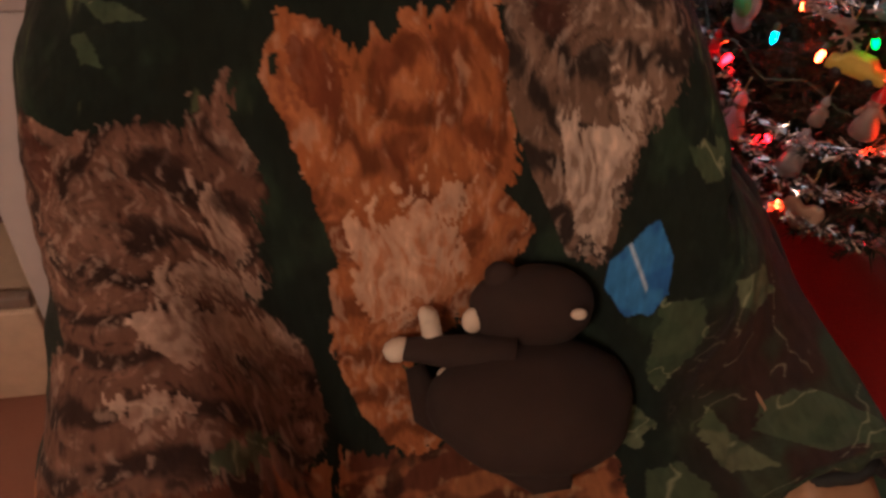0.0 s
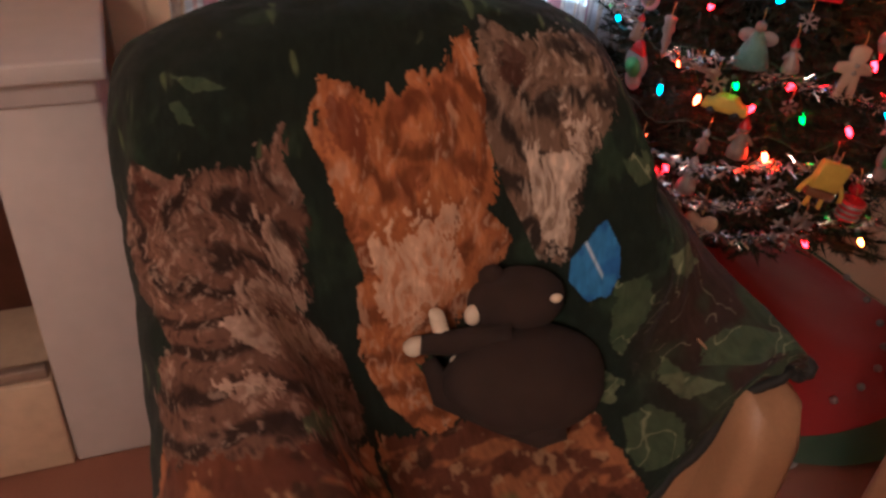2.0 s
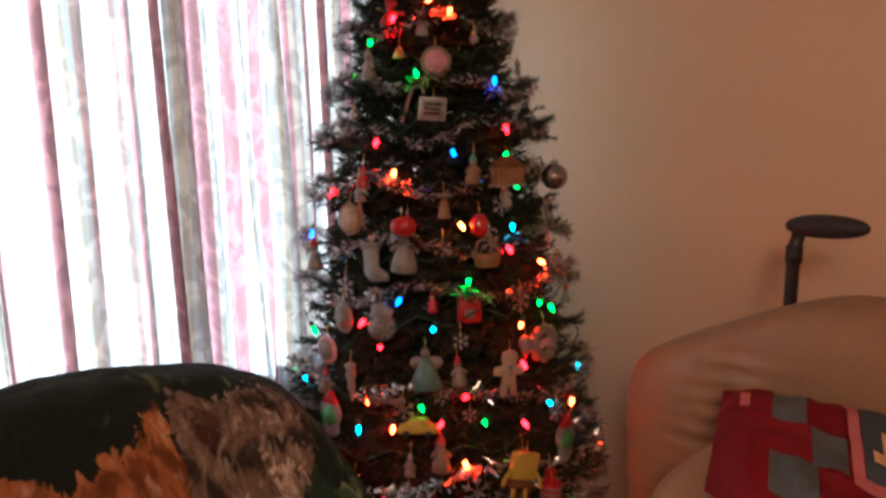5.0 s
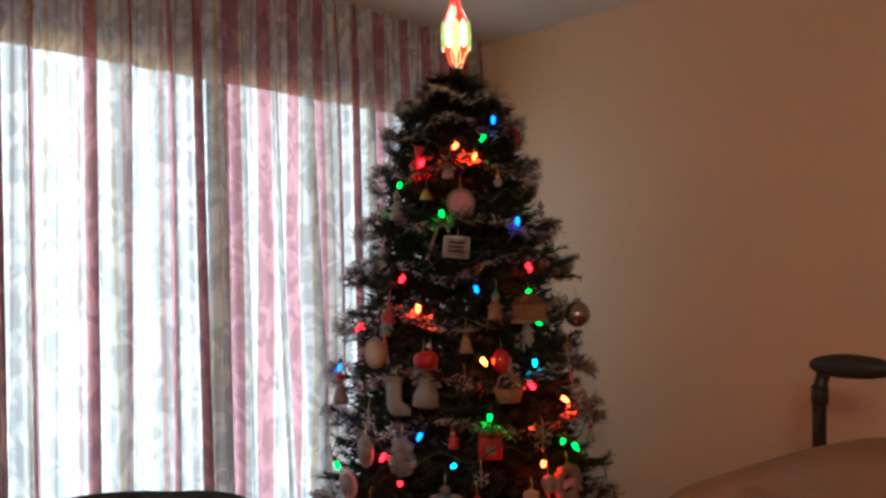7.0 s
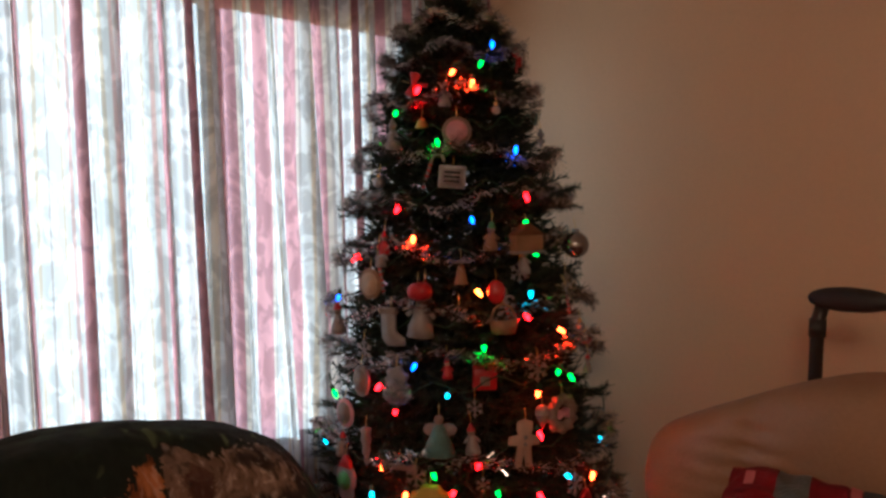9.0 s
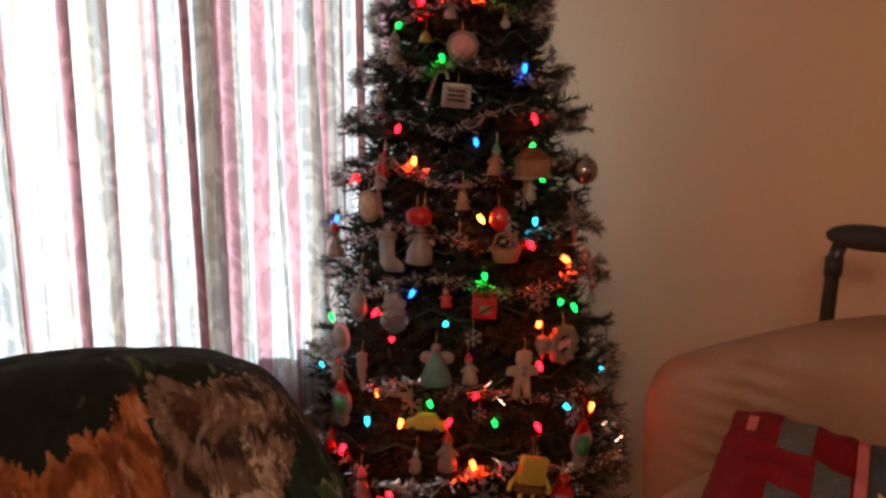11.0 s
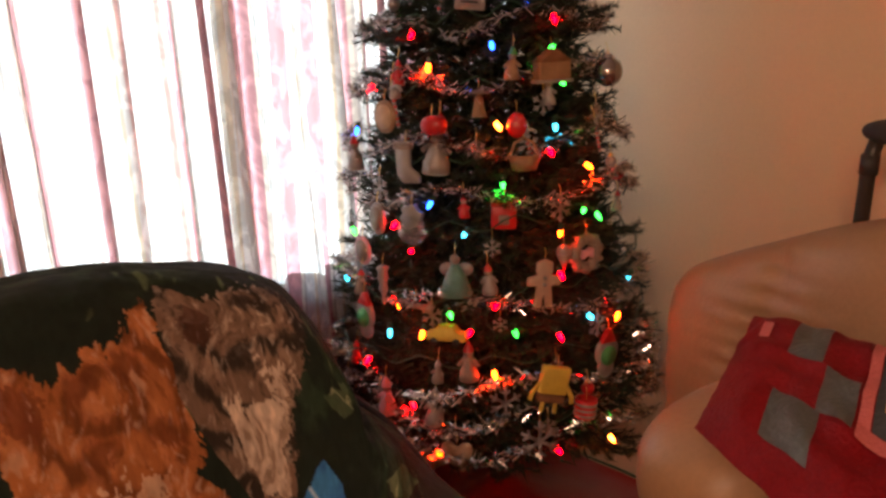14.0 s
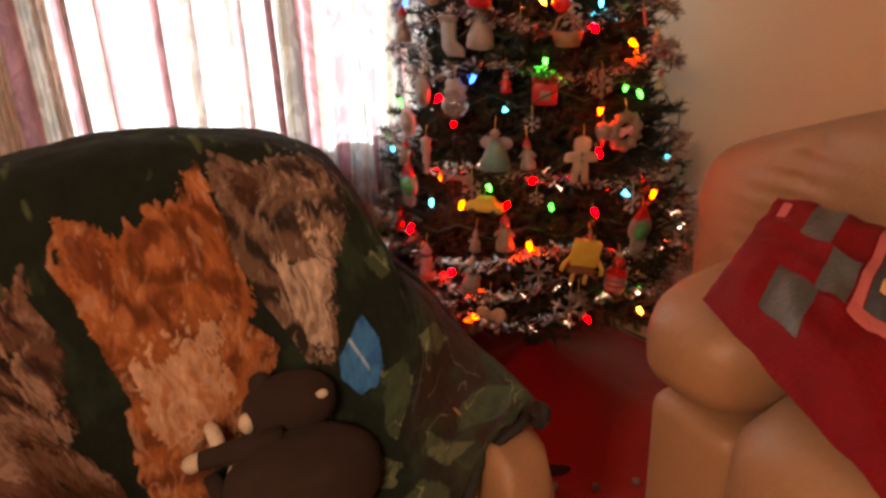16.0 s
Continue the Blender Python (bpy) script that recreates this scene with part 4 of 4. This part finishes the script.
disc(-170, 1.25, 0.036, TANW, GINGER, "round tan wooden disc ornament with a paler face")
figure(-144, 1.195, 0.125, WHITEP, IVORY, REDP, "white-dressed doll ornament under a big red cap", "doll_ornament")
ornament("red_wig", -144, 1.238, "fluffy red yarn cap on a doll ornament", [("yarn", pillow(0.055, 0.045, 0.04, lump=0.012, n=12), REDP)], out=0.022)
stocking(-157, 1.155, 0.085, "white ceramic stocking ornament with an ivory cuff")
figure(-114, 1.355, 0.07, TANW, IVORY, GREENP, "small brown figure ornament with a green cap")
ornament("house_ornament", -97, 1.335, "little tan house ornament with a snowy edge", [
    ("body", box(0.075, 0.03, 0.036, (0, 0, 0), 0.002), TANW), ("roof", slab([(-0.042, 0.018), (0.042, 0.018), (0.0, 0.046)], 0.036, 0.002), BROWNP), ("snow", box(0.085, 0.036, 0.007, (0, 0, -0.021), 0.002), WHITEP)])
ornament("ball_ornament", -74, 1.325, "smoky mirrored glass ball ornament", [("globe", ball(0.031, u=20, v=14), GLASSB), ("cap", lathe([(0.009, 0.029), (0.009, 0.037), (0, 0.038)], 10), GREYP)], out=0.03)
ornament("bell_ornament", -128, 1.28, "brown bell ornament with a white brim", [("bell", lathe([(0.016, -0.03), (0.013, -0.02), (0.010, 0.0), (0.006, 0.014), (0, 0.016)], 12), TANW), ("brim", lathe([(0.0, 0.016), (0.021, 0.017), (0.021, 0.022), (0, 0.024)], 12), IVORY)])
ornament("basket_ornament", -112, 1.165, "tan woven basket ornament with a handle", [("basket", lathe([(0, -0.026), (0.026, -0.026), (0.034, 0.006), (0.030, 0.006), (0.0, -0.012)], 14), TANW), ("handle", tube([(-0.03, 0, 0.004), (-0.02, 0, 0.03), (0, 0, 0.04), (0.02, 0, 0.03), (0.03, 0, 0.004)], 0.003, 6), TANW)])
ornament("bird_ornament", -114, 1.23, "shiny red glass drop ornament", [("drop", ball(0.022, stretch=(1, 1, 1.25)), mat("red_glass", (0.6, 0.02, 0.02), 0.1, 0.05, 30, 0, coat=1.0))])
ornament("oval_ornament", -170, 1.03, "white oval plaque ornament with raised edge", [("rim", turned(slab(ring(24, 0.032), 0.008, 0.001), Matrix.Diagonal((0.8, 1, 1.15, 1))), WHITEP), ("face", turned(slab(ring(20, 0.023), 0.003), pose(0, -0.0055, 0) @ Matrix.Diagonal((0.8, 1, 1.15, 1))), IVORY)])
ornament("glass_globe_ornament", -153, 1.015, "clear glass globe ornament with a white top", [("globe", ball(0.032, u=18, v=12), mat("clear_glass", (0.75, 0.78, 0.82), 0.06, 0.02, 20, 0, trans=0.85)), ("top", slab(ring(20, 0.026, (0, 0.03), 0.18, 6), 0.012, 0.001), WHITEP)])
ornament("frame_ornament", -120, 1.04, "square red gingham frame ornament with a pale centre and a bow", [
    ("frame", box(0.054, 0.012, 0.050, (0, 0, 0), 0.004), REDP), ("face", box(0.022, 0.006, 0.020, (0, -0.006, -0.004), 0.001), IVORY),
    ("bow", slab([(-0.028, 0.022), (0, 0.029), (0.028, 0.022), (0.028, 0.044), (0, 0.034), (-0.028, 0.044)], 0.012, 0.003), REDP)], 3, -0.03)
figure(-134, 1.07, 0.05, REDP, GINGER, REDP, "tiny red figure ornament")
ornament("icicle_ornament", -165, 0.89, "twisted white icicle ornament", [("icicle", lathe([(0, -0.05), (0.006, -0.035), (0.005, -0.025), (0.010, -0.012), (0.008, 0.0), (0.013, 0.014), (0.010, 0.026), (0.014, 0.038), (0, 0.045)], 8), WHITEP)])
ornament("angel_ornament", -137, 0.925, "teal glittered angel ornament with a wide skirt", [("skirt", lathe([(0, -0.042), (0.036, -0.04), (0.026, -0.01), (0.013, 0.018), (0.008, 0.026), (0, 0.028)], 14), TEAL), ("head", ball(0.011, (0, 0, 0.036), u=10, v=7), IVORY), ("wing", turned(slab(ring(14, 0.016), 0.003), pose(0.018, 0.01, 0.012) @ Matrix.Diagonal((1.2, 1, 0.9, 1))), WHITEP), ("wing", turned(slab(ring(14, 0.016), 0.003), pose(-0.018, 0.01, 0.012) @ Matrix.Diagonal((1.2, 1, 0.9, 1))), WHITEP)])
figure(-126, 0.92, 0.07, WHITEP, IVORY, REDP, "little white figure ornament with a red cap")
GB = [(0, 0.055), (0.018, 0.048), (0.019, 0.028), (0.014, 0.02), (0.036, 0.016), (0.038, -0.002), (0.016, -0.004), (0.021, -0.05), (0.006, -0.052), (0, -0.02)]
ornament("gingerbread_ornament", -108, 0.90, "pale gingerbread-shaped cookie ornament", [("cookie", slab(GB + [(-x, y) for x, y in GB[::-1] if x > 0], 0.009, 0.002), mat("pale_cookie", (0.44, 0.31, 0.23), 0.7, 0.12, 80, 0.25, patch=25)), ("icing", turned(slab(ring(10, 0.005), 0.003), pose(0, -0.0065, 0.0)), WHITEP), ("icing", turned(slab(ring(10, 0.005), 0.003), pose(0, -0.0065, 0.015)), WHITEP)], 4)
ornament("cone_ornament", -100, 0.95, "small white ice-cream-cone shaped ornament", [("cone", lathe([(0, -0.03), (0.016, 0.006), (0, 0.007)], 12), IVORY), ("scoop", ball(0.016, (0, 0, 0.012), u=12, v=8), WHITEP)])
wb = tube([((0.031 + 0.004 * math.sin(k * 2.1)) * math.cos(k * 0.2094), 0.002 * math.sin(k * 1.7), (0.031 + 0.004 * math.sin(k * 2.1)) * math.sin(k * 0.2094)) for k in range(31)], [0.012 + 0.003 * math.sin(k * 2.1) for k in range(31)], 8)
ornament("wreath_ornament", -91, 0.95, "frosted ivory wreath ornament", [("wreath", wb, IVORY), ("bow", slab([(-0.016, -0.012), (0, -0.004), (0.016, -0.012), (0.016, 0.012), (0, 0.004), (-0.016, 0.012)], 0.02, 0.002), PINKP)])
for an, zz, tl in ((-174, 0.81, 0), (-86, 0.725, 5)):
    ornament("round_face_ornament", an, zz, "white double-ring ornament with a green disc and red cap", [("ring", slab(ring(24, 0.034), 0.010, 0.002), WHITEP), ("lower_ring", slab(ring(20, 0.024, (0, -0.036)), 0.010, 0.002), WHITEP), ("disc", turned(slab(ring(20, 0.022, (0, -0.008)), 0.006), pose(0, -0.007, 0)), GREENP), ("cap", slab([(-0.026, 0.02), (0.026, 0.02), (0.008, 0.052), (-0.004, 0.05)], 0.012, 0.002), REDP)], tl)
ornament("bone_ornament", -151, 0.855, "flat ivory dog-bone shaped ornament", [("bone", turned(slab([(-0.03, 0.006), (-0.036, 0.014), (-0.044, 0.006), (-0.044, -0.006), (-0.036, -0.014), (-0.03, -0.006), (0.03, -0.006), (0.036, -0.014), (0.044, -0.006), (0.044, 0.006), (0.036, 0.014), (0.03, 0.006)], 0.008, 0.002), pose(0, 0, 0)), IVORY)])
ornament("car_ornament", -140, 0.80, "yellow toy car ornament with dark wheels", [("body", slab([(-0.045, -0.012), (0.045, -0.012), (0.045, 0.004), (0.028, 0.006), (0.018, 0.02), (-0.018, 0.02), (-0.03, 0.006), (-0.045, 0.004)], 0.03, 0.003), YELLOWP), ("wheel", turned(slab(ring(14, 0.009), 0.034), pose(-0.025, 0, -0.013)), BLACK), ("wheel", turned(slab(ring(14, 0.009), 0.034), pose(0.025, 0, -0.013)), BLACK)])
figure(-133, 0.745, 0.09, IVORY, IVORY, REDP, "cream figure ornament with a red cap")
ornament("block_ornament", -109, 0.70, "yellow felt block ornament with brown lower edge and limbs", [
    ("block", box(0.062, 0.020, 0.060, (0, 0, 0.010), 0.004), YELLOWP), ("band", box(0.060, 0.021, 0.018, (0, 0, -0.030), 0.003), BROWNP),
    ("leg", tube([(-0.014, 0, -0.036), (-0.016, -0.003, -0.062)], 0.0045, 8), YELLOWP), ("leg", tube([(0.014, 0, -0.036), (0.016, -0.003, -0.062)], 0.0045, 8), YELLOWP),
    ("limb", tube([(0.03, 0, 0.0), (0.046, -0.004, -0.022), (0.048, -0.006, -0.036)], 0.005, 8), YELLOWP), ("limb", tube([(-0.03, 0, 0.0), (-0.044, -0.004, -0.022), (-0.047, -0.006, -0.036)], 0.005, 8), YELLOWP)], 14, 0.03)
cup = lathe([(0, -0.022), (0.022, -0.022), (0.024, 0.0), (0.025, 0.02), (0.021, 0.02), (0.0, 0.004)], 16)
stripes = bmesh.new()
for zz in (-0.014, -0.002, 0.010):
    join(stripes, turned(lathe([(0.0245, -0.003), (0.0262, 0.0), (0.0250, 0.003)], 16), pose(0, 0, zz)))
ornament("cup_ornament", -98, 0.627, "little red cup ornament with white hoops", [("cup", cup, REDP), ("hoops", stripes, WHITEP)], 6, 0.01)
HEART = [(0, -0.036), (0.026, -0.012), (0.036, 0.01), (0.03, 0.026), (0.014, 0.028), (0, 0.016)]
ornament("heart_ornament", -137, 0.535, "flat beige heart-shaped dough ornament", [("heart", slab(HEART + [(-x, y) for x, y in HEART[::-1] if x > 0], 0.012, 0.003), mat("beige_dough", (0.50, 0.33, 0.22), 0.8, 0.15, 80, 0.2)), ])
flake(-112, 0.56, 0.048, GREYP, "silver snowflake ornament with fine side branches")
flake(-122, 0.65, 0.038, GREYP, "silver snowflake ornament with fine side branches")
figure(-162, 0.64, 0.09, PINKP, IVORY, PINKP, "pinkish angel figure ornament")
figure(-144, 0.64, 0.09, WHITEP, IVORY, WHITEP, "white angel figure ornament")
candy_cane(-110, 1.185, 0.085, -18, "red and white candy cane hooked on a branch")
candy_cane(-165, 1.275, 0.10, -10, "red and white candy cane hooked on a branch")
candy_cane(-143, 1.51, 0.10, 20, "red and white candy cane hooked on a branch")
candy_cane(-78, 1.20, 0.08, -14, "red and white candy cane hooked on a branch")
figure(165, 1.16, 0.085, WHITEP, IVORY, REDP, "white figure ornament with a red cap")
disc(-178, 0.95, 0.034, PINKP, IVORY, "round pinkish disc ornament with a pale face")
disc(-128, 1.595, 0.034, IVORY, PINKP, "round ivory disc ornament with a pink centre")
ornament("frame_ornament", -131, 1.49, "small silver framed card ornament with dark writing bars", [("frame", box(0.062, 0.008, 0.052, (0, 0, 0), 0.002), GREYP), ("card", box(0.050, 0.004, 0.040, (0, -0.004, 0)), WHITEP)] + [("bar", box(0.036, 0.002, 0.0045, (0, -0.007, 0.010 - 0.010 * k)), BLACK) for k in range(3)], 6)
figure(-169, 1.60, 0.075, WHITEP, IVORY, WHITEP, "small white figure ornament")
for an, zz, tl in ((-60, 1.79, 25), (-159, 1.715, -70)):
    ornament("ribbon_bow", an, zz, "glossy red ribbon bow", [("loop", slab([(0, 0.004), (0.026, 0.016), (0.03, 0), (0.026, -0.014), (0, -0.004)], 0.010, 0.002), REDP), ("loop", slab([(0, 0.004), (-0.026, 0.016), (-0.03, 0), (-0.026, -0.014), (0, -0.004)], 0.010, 0.002), REDP), ("tail", slab([(-0.004, 0), (0.004, 0), (0.012, -0.04), (0.002, -0.04)], 0.004, 0.001), REDP)], tl)
ornament("bell_ornament", -149, 1.62, "small gold bell ornament", [("bell", lathe([(0.016, -0.012), (0.011, 0.0), (0.006, 0.010), (0, 0.012)], 12), GOLD)])
# further ornaments half hidden among the branches
rnd = random.Random(21)
FROST = mat("frosted_clear_plastic", (0.42, 0.40, 0.40), 0.25, 0.15, 80, 0.1, trans=0.35)
for k in range(33):
    an, zz = rnd.uniform(-185, -62), rnd.uniform(0.55, 1.70)
    if k % 3 == 0:
        figure(an, zz, rnd.uniform(0.045, 0.065), rnd.choice((FROST, WHITEP, IVORY, REDP)), IVORY, rnd.choice((REDP, FROST, WHITEP)), "small figure ornament among the branches", "little_figure_ornament")
    elif k % 6 == 1:
        ornament("ball_ornament", an, zz, "small shiny ball ornament among the branches", [("globe", ball(rnd.uniform(0.011, 0.016)), rnd.choice((REDP, GREYP, FROST))), ("cap", lathe([(0.005, 0.010), (0.005, 0.019), (0, 0.020)], 8), GOLD)], out=-0.02)
    else:
        flake(an, zz, rnd.uniform(0.018, 0.028), rnd.choice((FROST, FROST, GREYP, IVORY)), "small pale snowflake ornament among the branches")


def topper():
    base = thing("tree_topper", Matrix.Translation(TREE + Vector((0.008, -0.008, 2.07))), "glowing cream and red petalled tree topper", "tree topper")
    cream = mat("lit_topper_cream", (1.0, 0.66, 0.26), 0.3, 0.3, 60, 0.2, emit=1.3)
    white = mat("lit_topper_white", (1.0, 0.86, 0.58), 0.3, 0.3, 60, 0.2, emit=1.5)
    pink = mat("lit_topper_pink", (1.0, 0.16, 0.16), 0.3, 0.3, 60, 0.1, emit=0.7)
    red = mat("lit_topper_red", (1.0, 0.07, 0.02), 0.3, 0.3, 60, 0.2, emit=0.8)
    lime = mat("lit_topper_green", (0.45, 0.75, 0.15), 0.3, 0.3, 60, 0.2, emit=0.8)
    part("core", ball(0.022, (0, 0, 0), (1, 1, 2.0)), white, base, "glowing core")
    leaf = [(0, -0.04), (0.011, -0.026), (0.014, 0.0), (0.010, 0.024), (0, 0.04)]
    leaf = leaf + [(-x, z) for x, z in leaf[::-1] if x > 0]
    for tier, (z, r, lean, shades, n) in enumerate(((-0.058, 0.024, -22, (red, cream, red), 8), (-0.008, 0.036, 0, (cream, white, lime, white), 11), (0.044, 0.024, 22, (pink, white, red), 8), (0.078, 0.008, 14, (red, pink), 4))):
        for k in range(n):
            part("petal", turned(slab(leaf, 0.004, 0.001), Matrix.Rotation(2 * math.pi * k / n + tier, 4, "Z") @ pose(0, -r, z, -lean, 0, 0)), shades[k % len(shades)], base, smooth=False)
    part("stem", lathe([(0.010, -0.16), (0.009, -0.06)], 8), SOCKET, base)
    return base


topper()


def tree_skirt():
    base = thing("tree_skirt", Matrix.Translation(TREE), "red felt tree skirt with a green border", "tree skirt")

    spread, back = Vector((0.28, -0.03, 0)), ROOM.inverted()

    def zone(r0, r1, lift):
        bm, rings = bmesh.new(), []
        for i in range(9):
            r = r0 + (r1 - r0) * i / 8
            row = []
            for k in range(96):
                a = 2 * math.pi * k / 96
                z = 0.012 + lift + 0.26 * max(0, 1 - r / 0.38) ** 1.3 + 0.010 * (r / 0.4) * (0.5 + noise.noise(Vector((math.cos(a) * 2.2, math.sin(a) * 2.2, r * 3))))
                q = back @ (TREE + Vector((r * math.cos(a) + spread.x * r, r * math.sin(a) + spread.y * r, z)))
                # the cloth is tucked against the walls
                q.x, q.y = min(q.x, -0.012 - 0.03 * (0.61 - r)), min(q.y, -0.012 - 0.03 * (0.61 - r))
                row.append(bm.verts.new(ROOM @ q - TREE))
            rings.append(row)
        for p, q in zip(rings, rings[1:]):
            for k in range(96):
                bm.faces.new((p[k], p[(k + 1) % 96], q[(k + 1) % 96], q[k]))
        bmesh.ops.recalc_face_normals(bm, faces=bm.faces)
        return bm

    part("cloth", zone(0.03, 0.53, 0.0), REDCLOTH, base)
    part("border", zone(0.515, 0.61, 0.004), GREENCLOTH, base, "green felt border")
    for k in range(14):
        a = radians(-185 + 14 * k)
        part("pompom", ball(0.011, (0.44 * math.cos(a) + 0.12, 0.44 * math.sin(a), 0.03), u=10, v=7), WHITEP, base, "white pompom")
    part("motif", turned(pillow(0.09, 0.07, 0.012, n=8), pose(0.30 * math.cos(radians(-112)), 0.30 * math.sin(radians(-112)), 0.028)), BLACK, base, "black felt motif")
    part("motif", turned(pillow(0.06, 0.05, 0.012, n=8), pose(0.33 * math.cos(radians(-124)), 0.33 * math.sin(radians(-124)), 0.028)), IVORY, base, "ivory felt motif")
    return base


tree_skirt()
lid = link("plastic_lid", lathe([(0, 0.004), (0.032, 0.004), (0.036, 0.0), (0.038, 0.004), (0.034, 0.010), (0, 0.008)], 24), mat("cloudy_plastic", (0.6, 0.56, 0.54), 0.25, 0.1, 30, 0.05, trans=0.4))
lid.matrix_world = pose(1.50, 1.24, 0.004)
tagged(lid, "small cloudy plastic lid lying on the carpet", "lid")


# ---- fireplace mantel and the wall beside it ----
def mantel():
    base = thing("fireplace_mantel", pose(0.158, 1.63, 0), "white painted fireplace mantel with a dark opening", "mantel")
    part("top", box(1.50, 0.50, 0.035, (-0.75, 0.20, 0.945), 0.006), WHITE, base)
    part("moulding", box(1.46, 0.40, 0.07, (-0.75, 0.225, 0.892), 0.008), WHITE, base)
    part("pilaster", box(0.19, 0.36, 0.856, (-0.115, 0.235, 0.428), 0.008), WHITE, base)
    part("pilaster", box(0.19, 0.36, 0.856, (-1.38, 0.235, 0.428), 0.008), WHITE, base)
    part("lintel", box(1.08, 0.34, 0.06, (-0.75, 0.24, 0.825), 0.004), WHITE, base)
    part("firebox", box(1.075, 0.10, 0.79, (-0.75, 0.36, 0.397)), DARKWOOD, base, "dark recessed opening")
    hearth = part("hearth", box(1.074, 0.27, 0.25, (-0.75, 0.185, 0.126), 0.006), mat("tan_stone", (0.50, 0.38, 0.27), 0.6, 0.15, 30, 0.1), base, "tan hearth")
    for k in range(9):
        part("tile", box(0.10, 0.022, 0.028, (-0.27 - 0.118 * k, 0.07, 0.267), 0.003), (IVORY, GREYP)[k % 2], hearth)
    return base


mantel()
for n, x in enumerate((-1.93, -2.07)):
    trim = link("trim", box(0.07, 0.02, CEIL - 0.006, (x, -0.012, CEIL / 2), 0.004), WALL, smooth=False)
    trim.matrix_world = ROOM
    tagged(trim, "narrow cream painted wall trim beside the curtain", "trim", kind="structure")
